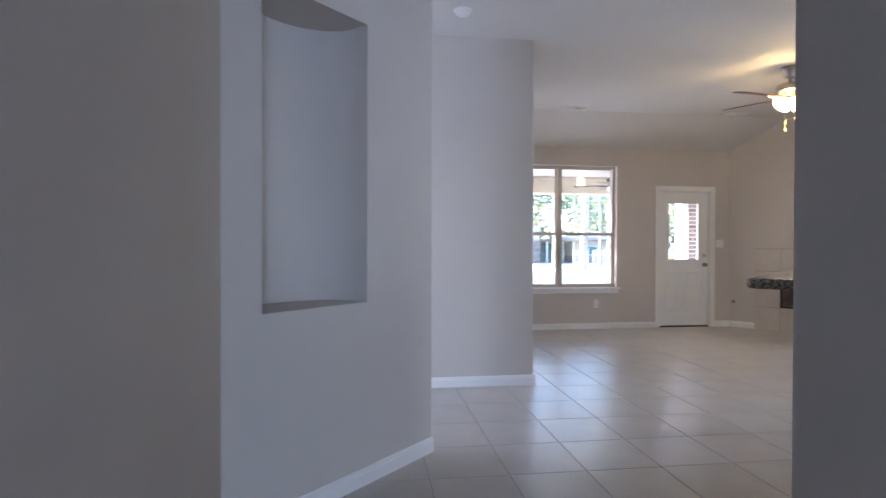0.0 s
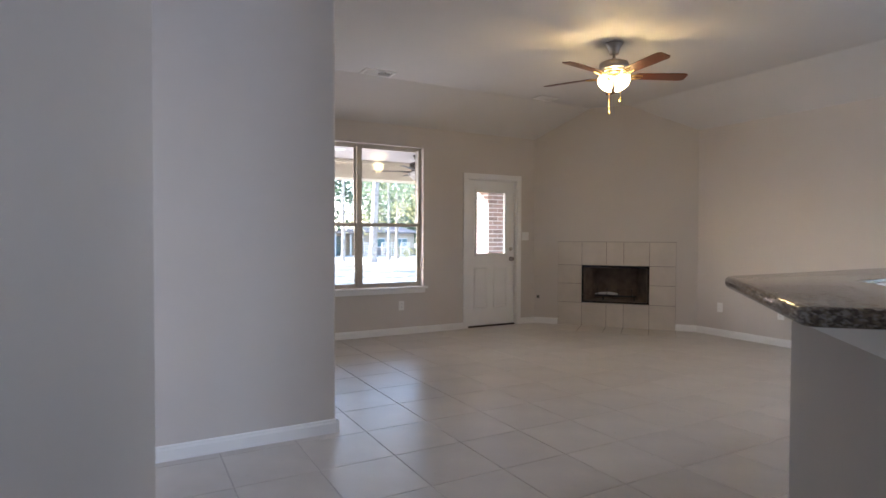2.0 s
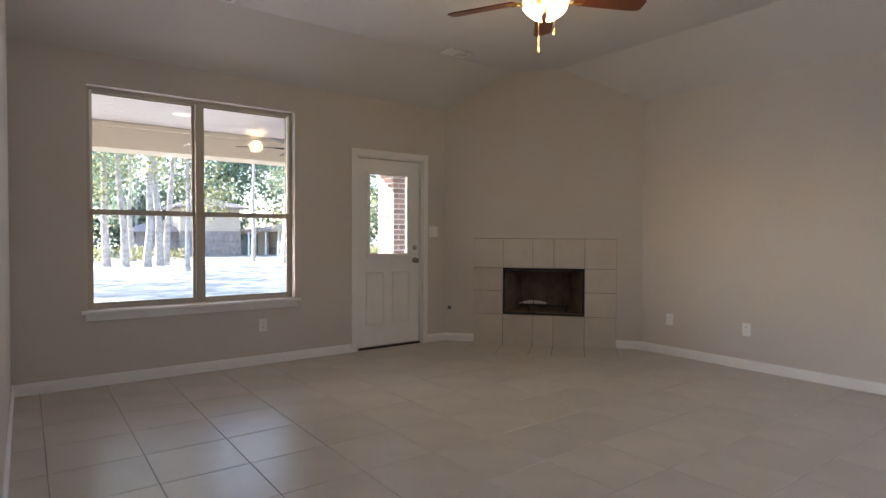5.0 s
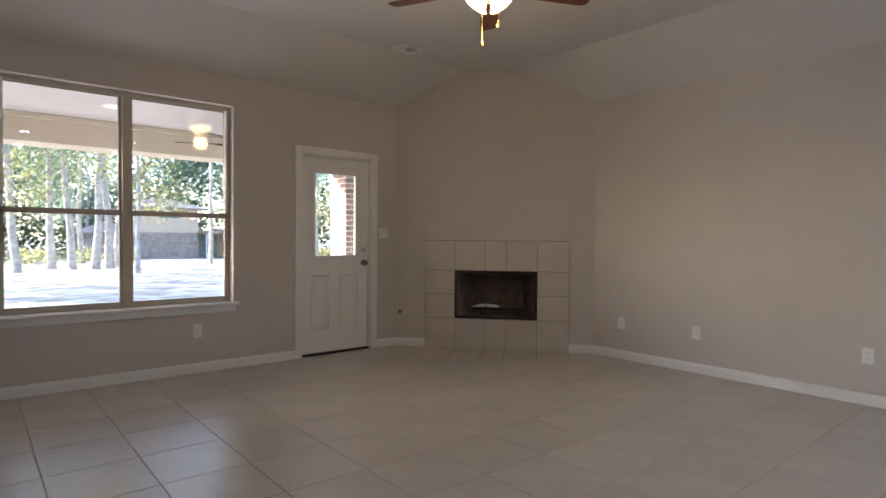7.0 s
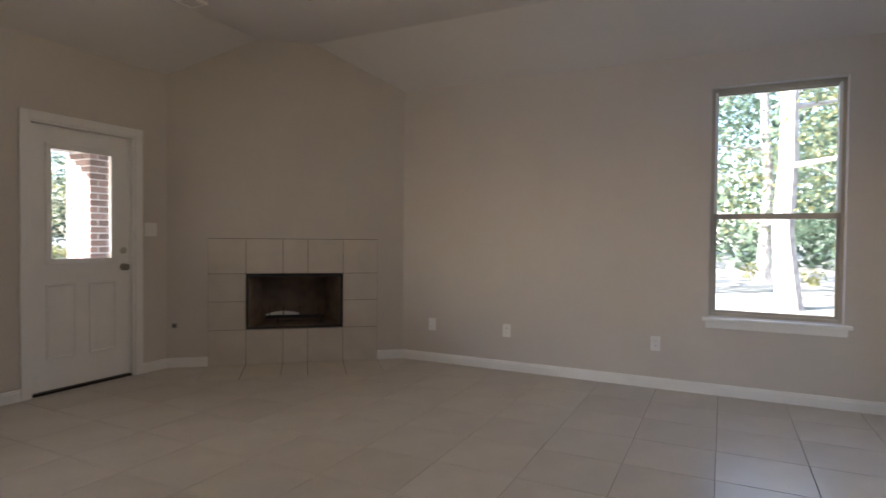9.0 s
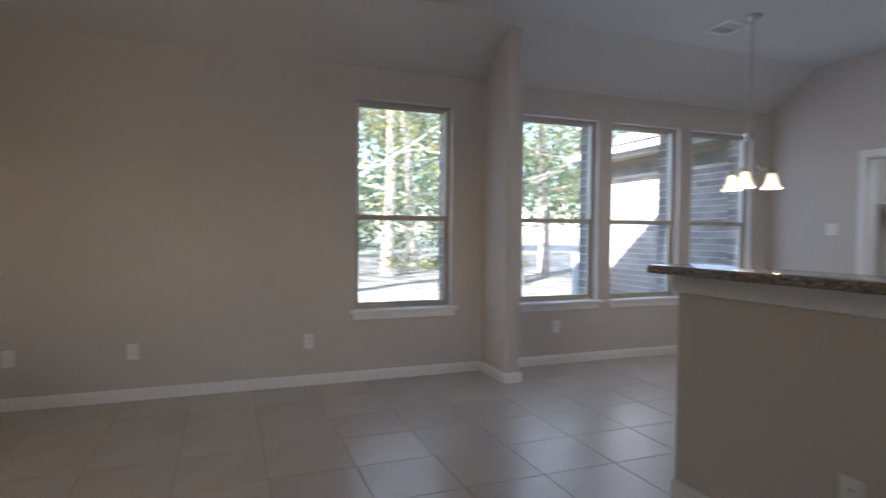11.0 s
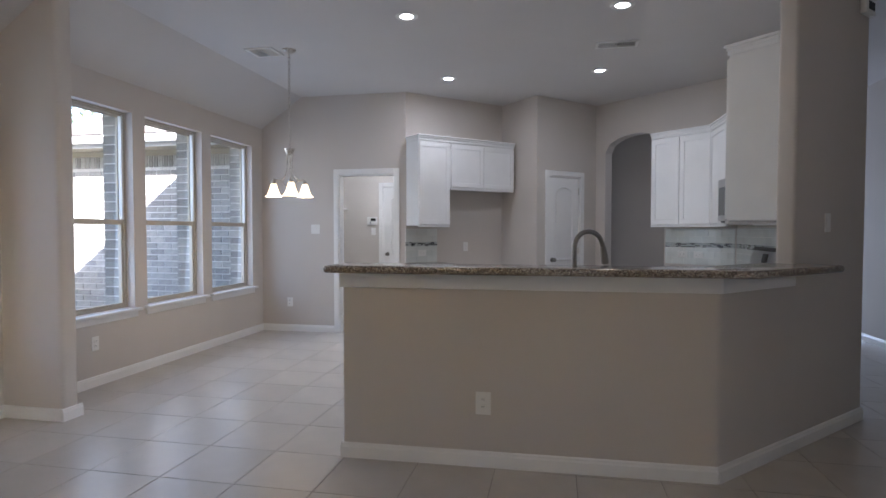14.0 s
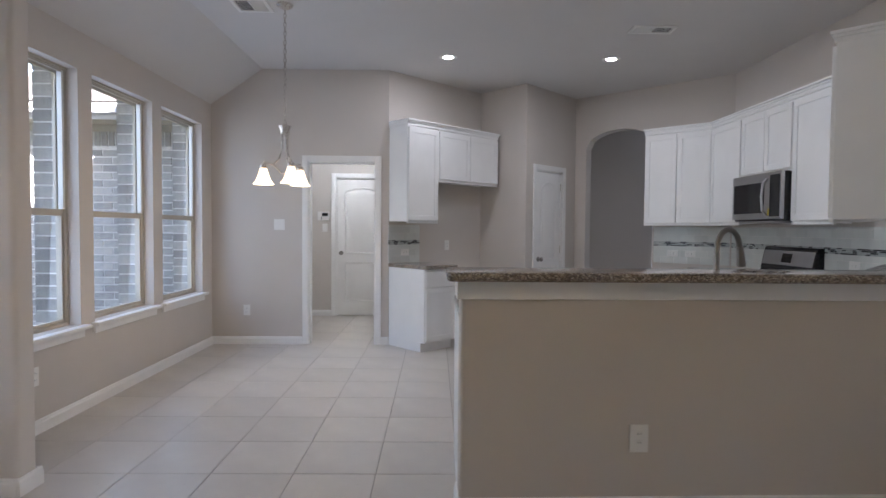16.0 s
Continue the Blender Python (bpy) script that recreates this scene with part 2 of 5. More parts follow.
def lathe(profile, n=24, m=None):
    return add_lathe(B(), profile, n, m)


def add_tube(bm, pts, radii, n=10):
    """A round rod along points; radii one number or one a point."""
    pts = [Vector(p) for p in pts]
    if not isinstance(radii, (list, tuple)):
        radii = [radii] * len(pts)
    rings = []
    up = Vector((0.13, 0.31, 0.94))
    for i, p in enumerate(pts):
        d = (pts[min(i + 1, len(pts) - 1)] - pts[max(i - 1, 0)]).normalized()
        s = d.cross(up)
        if s.length < 0.05:
            s = d.cross(Vector((1, 0, 0)))
        s.normalize()
        w = s.cross(d)
        rings.append([bm.verts.new(p + radii[i] * (math.cos(2 * math.pi * k / n) * s + math.sin(2 * math.pi * k / n) * w)) for k in range(n)])
    for a, b in zip(rings, rings[1:]):
        for k in range(n):
            bm.faces.new((a[k], a[(k + 1) % n], b[(k + 1) % n], b[k]))
    bm.faces.new(rings[0])
    bm.faces.new(rings[-1][::-1])
    return bm


def tube(pts, radii, n=10):
    return add_tube(B(), pts, radii, n)


def prism(points, z0, z1, round_at=(), radius=0.02):
    """An upright block over a plan outline; the corners named are rounded."""
    bm = B()
    lo = [bm.verts.new((x, y, z0)) for x, y in points]
    hi = [bm.verts.new((x, y, z1)) for x, y in points]
    n = len(points)
    bm.faces.new(lo[::-1])
    bm.faces.new(hi)
    for i in range(n):
        bm.faces.new((lo[i], lo[(i + 1) % n], hi[(i + 1) % n], hi[i]))
    bm.edges.ensure_lookup_table()
    if round_at:
        es = [e for e in bm.edges for i in round_at if set(e.verts) == {lo[i], hi[i]}]
        bmesh.ops.bevel(bm, geom=es, offset=radius, segments=5, affect="EDGES", profile=0.5)
    return bm


def wall_bm(p, q, thick, z0, z1, holes=()):
    """A wall whose room face runs from p to q, thick to the right of that way, with holes (u0, u1, z0, z1) cut through."""
    p, q = Vector((*p, 0)), Vector((*q, 0))
    d = (q - p).normalized()
    nrm = Vector((d.y, -d.x, 0)) * thick
    us = sorted({0.0, (q - p).length, *[h[0] for h in holes], *[h[1] for h in holes]})
    zs = sorted({z0, z1, *[h[2] for h in holes], *[h[3] for h in holes]})

    def solid(i, j):
        if i < 0 or j < 0 or i >= len(us) - 1 or j >= len(zs) - 1:
            return False
        u, z = (us[i] + us[i + 1]) / 2, (zs[j] + zs[j + 1]) / 2
        return not any(h[0] < u < h[1] and h[2] < z < h[3] for h in holes)

    bm = B()

    def at(u, z, back):
        v = p + d * u + (nrm if back else Vector())
        return bm.verts.new((v.x, v.y, z))

    for i in range(len(us) - 1):
        for j in range(len(zs) - 1):
            if not solid(i, j):
                continue
            a, b, c, e = us[i], us[i + 1], zs[j], zs[j + 1]
            for back in (0, 1):
                bm.faces.new((at(a, c, back), at(b, c, back), at(b, e, back), at(a, e, back)))
            for (ii, jj), (s, t) in (((i - 1, j), ((a, c), (a, e))), ((i + 1, j), ((b, c), (b, e))), ((i, j - 1), ((a, c), (b, c))), ((i, j + 1), ((a, e), (b, e)))):
                if not solid(ii, jj):
                    bm.faces.new((at(*s, 0), at(*t, 0), at(*t, 1), at(*s, 1)))
    bmesh.ops.remove_doubles(bm, verts=bm.verts[:], dist=1e-5)
    return bm


def wall(name, p, q, thick, holes=(), z0=0.0, z1=3.1, material=None, label="smooth greige painted wall"):
    return solo(name, wall_bm(p, q, thick, z0, z1, holes), material or WALL, label, "wall", "structure")


def frame_at(p, q, out=0.0):
    """A pose with x along p to q, y out of the wall into the room (to the left), z up, at p."""
    a = math.degrees(math.atan2(q[1] - p[1], q[0] - p[0]))
    return pose(p[0], p[1], 0, 0, 0, a) @ pose(0, out, 0)


def baseboard(p, q, ends=(0, 0)):
    """Skirting 0.09 m high on the left of p to q."""
    L = math.hypot(q[0] - p[0], q[1] - p[1])
    bm = B()
    prof = [(0, 0), (0.016, 0), (0.016, 0.062), (0.011, 0.072), (0.011, 0.080), (0.005, 0.087), (0, 0.087)]
    a = [bm.verts.new((ends[0] * y, y + 0.001, z)) for y, z in prof]
    b = [bm.verts.new((L + ends[1] * y, y + 0.001, z)) for y, z in prof]
    n = len(prof)
    for i in range(n):
        bm.faces.new((a[i], a[(i + 1) % n], b[(i + 1) % n], b[i]))
    bm.faces.new(a)
    bm.faces.new(b[::-1])
    return solo("baseboard", bm, TRIM, "white painted profiled baseboard along the wall", "baseboard", "structure", m=frame_at(p, q))


# ---- plan ----
YB = 7.875          # garden wall of the living room
XR = 7.725          # outer side wall of living room and dining nook
XD = XR
YD = -1.283         # wall between nook and utility room
YU = -3.35          # back wall of the utility room
ZC = 3.03
HP = 2.64           # top of the outer walls, where the ceiling starts to slope
WZ0, WZ1 = 0.605, 2.38                 # window openings
DG0, DG1 = (6.33, YB), (XR, 6.22)       # diagonal fireplace wall
XK, XH = 1.96, 1.85                     # kitchen and hall faces of the wall between them
K1, K2, K3, K4, K5 = (5.775, YD), (4.68, -2.30), (4.18, -1.77), (3.40, -2.55), (XK, -1.25)
HC = (1.276, 3.345)                     # corner of the niche wall
HL = (0.315, 2.335)
WE = (XH, 1.16)                         # corner of the angled bar wall at the hall
BC = (3.11, 2.44)                       # bend of the bar
BE = (5.14, 2.485)                      # free end of the bar
DT = (Vector(BC) - Vector(WE)).normalized()
DN = Vector((DT.y, -DT.x))              # from the angled wall into the kitchen
PE = tuple(Vector(WE) + DT * 1.01)      # end of the full-height part

# ---- large structure ----
WIN_D = [(1.03, 1.88), (0.005, 0.87), (-1.03, -0.16)]
wall("wall_side", (XR, 2.23), DG1, 0.20, [(2.595 - 2.23, 3.469 - 2.23, WZ0, WZ1)])
FW, FS = 0.886, 0.26                     # firebox opening width; where the surround starts along the diagonal
DGL = math.hypot(DG0[0] - DG1[0], DG0[1] - DG1[1])
wall("wall_fireplace", DG1, DG0, 0.20, [(FS + 0.335, FS + 0.335 + FW, 0.33, 0.845)])
wall("wall_garden", DG0, (2.17, YB), 0.20, [(DG0[0] - 6.02, DG0[0] - 5.20, 0.0, 2.035), (DG0[0] - 4.535, DG0[0] - 2.84, WZ0, WZ1)])
solo("wall_entry_pillar", prism([(2.351, 4.823), (2.351, YB), (2.23, YB), (2.23, 4.94), (1.37, 4.94), (0.55, 5.76), (0.465, 5.675), (1.32, 4.823)], 0, 3.1, (0, 7)), WALL, "greige painted wall with a rounded bullnose corner", "wall", "structure", True)
wall("wall_side_hall_north", (0.5, 5.71), (-1.4, 5.71), 0.12)
wall("wall_side_hall_west", (-1.4, 5.71), (-1.4, 3.345), 0.12, [(0.75, 1.67, 0.8, 2.2)])
wall("wall_hall_partition", (1.95, -3.6), (5.0, -3.6), 0.12)
wall("wall_side_hall_south", (-1.4, 3.345), (1.15, 3.345), 0.12)
NL = math.hypot(HC[0] - HL[0], HC[1] - HL[1])
NU0, NU1, NZ0, NZ1 = 0.554, 1.20, 0.94, 2.37
wall("wall_niche", HC, HL, 0.10, [(NU0, NU1, NZ0, NZ1)], label="angled greige wall with an arched display niche")
wall("wall_hall_west", HL, (HL[0], -6.0), 0.15)
wall("wall_front", (HL[0], -6.0), (5.0, -6.0), 0.15, [(0.62, 1.62, 0.0, 2.4)])
wall("wall_front_east", (5.0, -6.0), (5.0, -3.0), 0.15)
PI = (PE[0] + 0.11 * DN.x, PE[1] + 0.11 * DN.y)
KC = tuple(Vector(PI) - DT * ((PI[0] - XK) / DT.x))
solo("wall_hall_kitchen", prism([WE, PE, PI, KC, K5, (XH, K5[1] - 0.05)], 0, 3.1, (0, 1, 2)), WALL, "greige painted wall between hall and kitchen with rounded corners", "wall", "structure", True)

# wall with the arched opening
KL = math.hypot(K4[0] - K5[0], K4[1] - K5[1])
AU0, AU1, AZ0, AZ1 = 0.89, 1.785, 2.36, 2.57
abm = wall_bm(K5, K4, 0.14, 0, 3.1, [(AU0, AU1, 0.0, AZ1)])
am = frame_at(K5, K4)
for k in range(16):
    def arch_z(u):
        s = (u - (AU0 + AU1) / 2) / ((AU1 - AU0) / 2)
        return AZ0 + (AZ1 - AZ0) * math.sqrt(max(0.0, 1 - s * s))
    u0 = AU0 + (AU1 - AU0) * k / 16
    u1 = AU0 + (AU1 - AU0) * (k + 1) / 16
    vs = [abm.verts.new(am @ Vector((u, y, z))) for y in (0, -0.14) for u, z in ((u0, arch_z(u0)), (u1, arch_z(u1)), (u1, AZ1), (u0, AZ1))]
    abm.faces.new((vs[0], vs[1], vs[2], vs[3]))
    abm.faces.new((vs[4], vs[5], vs[6], vs[7]))
    abm.faces.new((vs[0], vs[1], vs[5], vs[4]))
bmesh.ops.remove_doubles(abm, verts=abm.verts[:], dist=1e-4)
solo("wall_arch", abm, WALL, "greige wall with an arched opening to the hall", "wall", "structure")

PL = math.hypot(K3[0] - K4[0], K3[1] - K4[1])
wall("wall_pantry", K4, K3, 0.12, [(0.315, 0.895, 0, 2.03)])
wall("wall_pantry_side", K3, K2, 0.12)
wall("wall_fridge", K2, K1, 0.12)
wall("wall_utility", K1, (XD, YD), 0.12, [(5.922 - K1[0], 6.66 - K1[0], 0, 2.025)])
wall("wall_dining", (XD, YD), (XD, 2.23), 0.20, [(a - YD, b - YD, WZ0, WZ1) for a, b in WIN_D])
solo("wall_pier", prism([(7.238, 2.30), (7.238, 2.165), (XR, 2.165), (XR, 2.30)], 0, 3.1, (0, 1), 0.03), WALL, "short greige wall stub with bullnose edges", "wall", "structure", True)
wall("wall_utility_back", (4.4, YU), (XD, YU), 0.12, [(5.96 - 4.4, 6.72 - 4.4, 0, 2.03)])
# Unseen wall and slab added to stop light leaking under the utility door.
wall("wall_light_block", (5.6, YU - 0.5), (7.2, YU - 0.5), 0.1)
solo("floor_light_block", box(5.7, 7.0, YU - 0.5, YU - 0.13, -0.1, -0.005), CONCR, "unseen concrete slab behind the utility door, added to block light", "floor", "structure")
wall("wall_utility_side", (XD, YU), (XD, YD - 0.12), 0.15)
wall("wall_utility_west", (5.3, YD - 0.6), (5.3, YU), 0.10)

# half-height bar wall with a painted board under the stone
HI = (PE[0] + 0.12 * DN.x, PE[1] + 0.12 * DN.y)
HB = (HI[0] + DT.x / DT.y * (2.32 - HI[1]), 2.32)
solo("wall_bar", prism([BE, BC, tuple(Vector(PE) - DT * 0.04 - DN * 0.002), tuple(Vector(HI) - DT * 0.04), HB, (BE[0], 2.32)], 0, 1.07, (0, 1, 5)), WALL, "half-height greige bar wall with rounded corners", "wall", "structure", True)


def bar_board(p, q, name="trim"):
    L = math.hypot(q[0] - p[0], q[1] - p[1])
    return solo(name, box(0, L, 0.001, 0.017, 0.985, 1.068, 0.004), TRIM, "white painted board under the granite bar top", "trim", "structure", m=frame_at(p, q))


bar_board((BC[0] - 0.007, BC[1]), (BE[0] + 0.016, BE[1]))
bar_board(tuple(Vector(PE) + DT * 0.005), BC)
bar_board((BE[0], BE[1]), (BE[0], 2.32))

# floor bed, ceilings, unseen roof slab added to block the sun
solo("floor", prism([(-1.5, -6.2), (7.93, -6.2), (7.93, 8.07), (-1.5, 8.03)], -0.15, -0.004), GROUT, "beige ceramic tile floor with thin grey joints", "floor", "structure")
CY_, CX_ = 7.28, 7.16                    # where the garden and side slopes meet the flat ceiling
FG = (YB + 0.2 - CY_) / (YB - CY_)        # the slopes run on through the walls
FX = (XR + 0.2 - CX_) / (XR - CX_)
ZG, ZX = ZC - (ZC - HP) * FG, ZC - (ZC - HP) * FX
cb = prism([(-1.6, -6.2), (CX_, -6.2), (CX_, CY_), (-1.6, CY_)], ZC, ZC + 0.1)
for quad in (((-1.6, YB + 0.2, ZG), (CX_, YB + 0.2, ZG), (CX_, CY_, ZC), (-1.6, CY_, ZC)),
             ((XR + 0.2, CY_, ZX), (XR + 0.2, -6.2, ZX), (CX_, -6.2, ZC), (CX_, CY_, ZC))):
    lo = [cb.verts.new(v) for v in quad]
    hi = [cb.verts.new((v[0], v[1], v[2] + 0.1)) for v in quad]
    cb.faces.new(lo)
    cb.faces.new(hi)
    for i in range(4):
        cb.faces.new((lo[i], lo[(i + 1) % 4], hi[(i + 1) % 4], hi[i]))
solo("ceiling", cb, CEIL, "flat painted ceiling with sloped edges along the outer walls", "ceiling", "structure")
solo("roof_sun_block", prism([(-3.5, -6.6), (7.80, -6.6), (7.80, 8.1), (-3.5, 8.1)], 3.101, 3.2), SHINGLE, "unseen dark shingled slab over the rooms, added to block the sun", "roof", "structure")
solo("eave", box(7.93, 8.35, -1.55, 7.9, 2.60, 2.78), SOFFIT, "cream painted eave along the outer wall", "eave", "structure")

# skirting: the room lies left of the way from the first point to the second
def along(p, q, u):
    v = Vector(q) - Vector(p)
    return tuple(Vector(p) + v.normalized() * u)


for p, q in (((XR, 2.30), DG1), (DG1, along(DG1, DG0, FS)), (along(DG1, DG0, FS + 1.556), DG0), (DG0, (6.086, YB)), ((5.134, YB), (2.351, YB)), ((2.351, YB), (2.351, 4.806)),
             ((2.351, 4.823), (1.32, 4.823)), ((1.32, 4.823), (0.465, 5.675)), ((-1.4, 3.345), (1.2, 3.345)), (HC, HL), (HL, (HL[0], -6.0)),
             ((7.238, 2.149), (7.238, 2.316)), ((7.238, 2.30), (XR, 2.30)), ((XR, 2.165), (7.238, 2.165)), ((XR, YD), (XR, 2.165)), ((6.726, YD), (XR, YD)), (K1, (5.856, YD)),
             (BC, BE), (BE, (BE[0], 2.32)), (WE, BC), ((XH, -1.3), WE), ((4.4, YU), (5.894, YU)), ((6.786, YU), (XR, YU)),
             ((HL[0], -6.0), (HL[0] + 0.62, -6.0)), ((HL[0] + 1.62, -6.0), (5.0, -6.0)), ((1.95, -3.6), (5.0, -3.6))):
    baseboard(p, q)

# curved niche
nb = B()
nm = frame_at(HC, HL)
ring = []
for i in range(17):
    a = math.pi * i / 16
    u = (NU0 + NU1) / 2 - (NU1 - NU0) / 2 * math.cos(a)
    ring.append((u, -0.0995 - 0.24 * math.sin(a)))
lo = [nb.verts.new(nm @ Vector((u, y, NZ0))) for u, y in ring]
hi = [nb.verts.new(nm @ Vector((u, y, NZ1))) for u, y in ring]
for i in range(16):
    nb.faces.new((lo[i], lo[i + 1], hi[i + 1], hi[i]))
for zz in (NZ0, NZ1):
    nb.faces.new([nb.verts.new(nm @ Vector((u, y, zz))) for u, y in ring])
solo("wall_niche_recess", nb, WALL, "curved greige display niche let into the wall", "niche", "structure", True)


def window(name, p, q, u0, u1, z0, z1, cols, label, sill=True, deep=0.08):
    """A framed window of cols sash pairs in the opening u0..u1 of the wall p to q."""
    w = thing(name, frame_at(p, q) @ pose(u0, 0, 0), label, "window", "", "structure")
    W = u1 - u0
    y0, y1 = -deep - 0.07, -deep
    fw = 0.024
    fr = B()
    add_box(fr, 0, W, y0, y1, z1 - fw, z1)
    add_box(fr, 0, W, y0, y1, z0, z0 + fw)
    add_box(fr, 0, fw, y0, y1, z0 + fw, z1 - fw)
    add_box(fr, W - fw, W, y0, y1, z0 + fw, z1 - fw)
    cw = W / cols
    for c in range(1, cols):
        add_box(fr, c * cw - 0.03, c * cw + 0.03, y0 - 0.01, y1 + 0.01, z0 + fw, z1 - fw)
    part("window_frame", fr, VINYL, w, "tan vinyl window frame")
    zm = z0 + 0.44 * (z1 - z0)
    for c in range(cols):
        a = c * cw + (0.03 if c else fw)
        b = (c + 1) * cw - (0.03 if c < cols - 1 else fw)
        for lower in (0, 1):
            yy = y1 - 0.015 - 0.03 * (1 - lower)
            s0, s1 = (z0 + fw, zm + 0.022) if lower else (zm - 0.022, z1 - fw)
            sb = B()
            t, s = 0.044, 0.022
            add_box(sb, a, b, yy - 0.022, yy, s1 - (t if lower else s), s1)
            add_box(sb, a, b, yy - 0.022, yy, s0, s0 + (s if lower else t))
            add_box(sb, a, a + s, yy - 0.022, yy, s0 + s, s1 - s)
            add_box(sb, b - s, b, yy - 0.022, yy, s0 + s, s1 - s)
            sash = part("sash", sb, VINYL, w)
            g = part("pane", box(a + s - 0.004, b - s + 0.004, yy - 0.013, yy - 0.009, s0 + s - 0.004, s1 - s + 0.004), GLASS, sash, "clear window glass")
            g.visible_shadow = False
    for xx in (fw, W - fw - 0.020):
        part("track_cover", box(xx, xx + 0.020, y1 - 0.036, y1 - 0.001, zm + 0.024, z1 - fw - 0.002, 0.002), PLATE, w, "pale sash track cover")
    hd_ = B()
    add_box(hd_, fw, W - fw, y1 - 0.013, y1 - 0.002, z1 - fw - 0.014, z1 - fw - 0.001)
    add_box(hd_, 0.002, W - 0.002, y1 + 0.001, y1 + 0.012, z1 - 0.016, z1 - 0.002)
    part("head_stop", hd_, VINYL, w)
    if sill:
        sl = box(-0.045, W + 0.045, -deep, 0.055, z0 - 0.028, z0 - 0.001, 0.006)
        part("window_sill", sl, TRIM, w, "white painted window sill")
        part("apron", box(-0.02, W + 0.02, 0.001, 0.018, z0 - 0.085, z0 - 0.03, 0.004), TRIM, w, "white painted apron board")
    return w


window("window_1", DG0, (2.17, YB), DG0[0] - 4.535, DG0[0] - 2.84, WZ0, WZ1, 2, "twin sash window in tan vinyl with white sill to the patio")
window("window_2", (XR, 2.23), DG1, 2.595 - 2.23, 3.469 - 2.23, WZ0, WZ1, 1, "tall single sash window in tan vinyl with white sill")
for i, (a, b) in enumerate(WIN_D):
    window("window_%d" % (3 + i), (XD, YD), (XD, 2.23), a - YD, b - YD, WZ0, WZ1, 1, "tall dining nook sash window with white sill")


def casing(name, p, q, u0, u1, z1, side=1):
    """Flat white casing 62 mm wide round an opening, and the jamb lining."""
    bm = B()
    cw = 0.066
    add_box(bm, u0 - cw, u0, 0.001, 0.019, 0, z1 + cw, 0.004)
    add_box(bm, u1, u1 + cw, 0.001, 0.019, 0, z1 + cw, 0.004)
    add_box(bm, u0, u1, 0.001, 0.019, z1, z1 + cw, 0.004)
    add_box(bm, u0 - 0.001, u0 + 0.015, -0.13, 0.001, 0, z1)
    add_box(bm, u1 - 0.015, u1 + 0.001, -0.13, 0.001, 0, z1)
    add_box(bm, u0 + 0.015, u1 - 0.015, -0.13, 0.001, z1 - 0.015, z1 + 0.001)
    return solo(name, bm, TRIM, "white painted flat door casing", "door frame", "structure", m=frame_at(p, q))


def knob(parent, x, y, z, material=None):
    k = part("door_knob", lathe([(0.03, 0), (0.032, 0.006), (0.012, 0.012), (0.011, 0.03), (0.026, 0.042), (0.028, 0.055), (0.018, 0.066), (0, 0.068)], 20), material or KNOB, parent, "satin nickel door knob", True, m=pose(x, y, z, -90))
    return k


def raised(bm, x0, x1, z0, z1, y, arch=0.0, n=1):
    """A moulded panel outline standing 6 mm off a door face."""
    pts = [(x0, z0), (x1, z0), (x1, z1 - arch)]
    for i in range(1, 12):
        a = math.pi * i / 12
        if arch:
            pts.append(((x0 + x1) / 2 + (x1 - x0) / 2 * math.cos(a), z1 - arch + arch * math.sin(a)))
    if not arch:
        pts.append((x0, z1))
    else:
        pts.append((x0, z1 - arch))
    cx, cz = (x0 + x1) / 2, (z0 + z1) / 2

    def inset(p, d):
        x = p[0] + (d if p[0] < cx - 1e-6 else -d if p[0] > cx + 1e-6 else 0) * min(1, abs(p[0] - cx) / ((x1 - x0) / 2) + 0.2)
        z = p[1] + (d if p[1] < cz else -d)
        return x, z
    rings = []
    for d, h in ((0, 0.0), (0.007, 0.011), (0.020, 0.0008), (0.034, 0.0008), (0.052, 0.008)):
        rings.append([bm.verts.new((*[inset(p, d)[0], y + h], inset(p, d)[1])) for p in pts])
    m = len(pts)
    for a, b in zip(rings, rings[1:]):
        for i in range(m):
            bm.faces.new((a[i], a[(i + 1) % m], b[(i + 1) % m], b[i]))
    bm.faces.new(rings[-1])


def panel_door(name, p, q, u0, u1, z1, label, knob_side, back=-0.012, arch=True):
    d = thing(name, frame_at(p, q) @ pose(u0 + 0.016, back, 0), label, "door", "", "structure")
    W = u1 - u0 - 0.032
    part("leaf", box(0, W, -0.035, 0, 0.012, z1 - 0.018, 0.002), DOORW, d)
    pb = B()
    s = 0.11
    raised(pb, s, W - s, 0.22, 0.80, 0.0005)
    raised(pb, s, W - s, 0.92, z1 - 0.14, 0.0005, 0.09 if arch else 0.0)
    part("moulding", pb, DOORW, d, "moulded panels, the upper one arched", True)
    knob(d, W - 0.06 if knob_side else 0.06, 0.0, 0.93)
    for zz in (0.2, 1.0, 1.8):
        part("hinge", box(-0.006 if knob_side else W - 0.008, 0.008 if knob_side else W + 0.006, -0.004, 0.006, zz, zz + 0.09), NICKEL, d)
    return d


# garden door with half light
casing("trim_garden_door", DG0, (2.17, YB), DG0[0] - 6.02, DG0[0] - 5.20, 2.035)
gd = thing("door_1", frame_at(DG0, (2.17, YB)) @ pose(DG0[0] - 6.02 + 0.016, -0.05, 0), "white half-glazed garden door, closed, with two lower panels", "door", "", "structure")
GW = 0.82 - 0.032
lb = B()
gx0, gx1, gz0, gz1 = 0.15, GW - 0.15, 1.0, 1.86
for a in ((0, GW, 0.02, gz0), (0, GW, gz1, 2.018), (0, gx0, gz0, gz1), (gx1, GW, gz0, gz1)):
    add_box(lb, a[0], a[1], -0.042, 0, a[2], a[3])
part("leaf", lb, DOORW, gd)
fb = B()
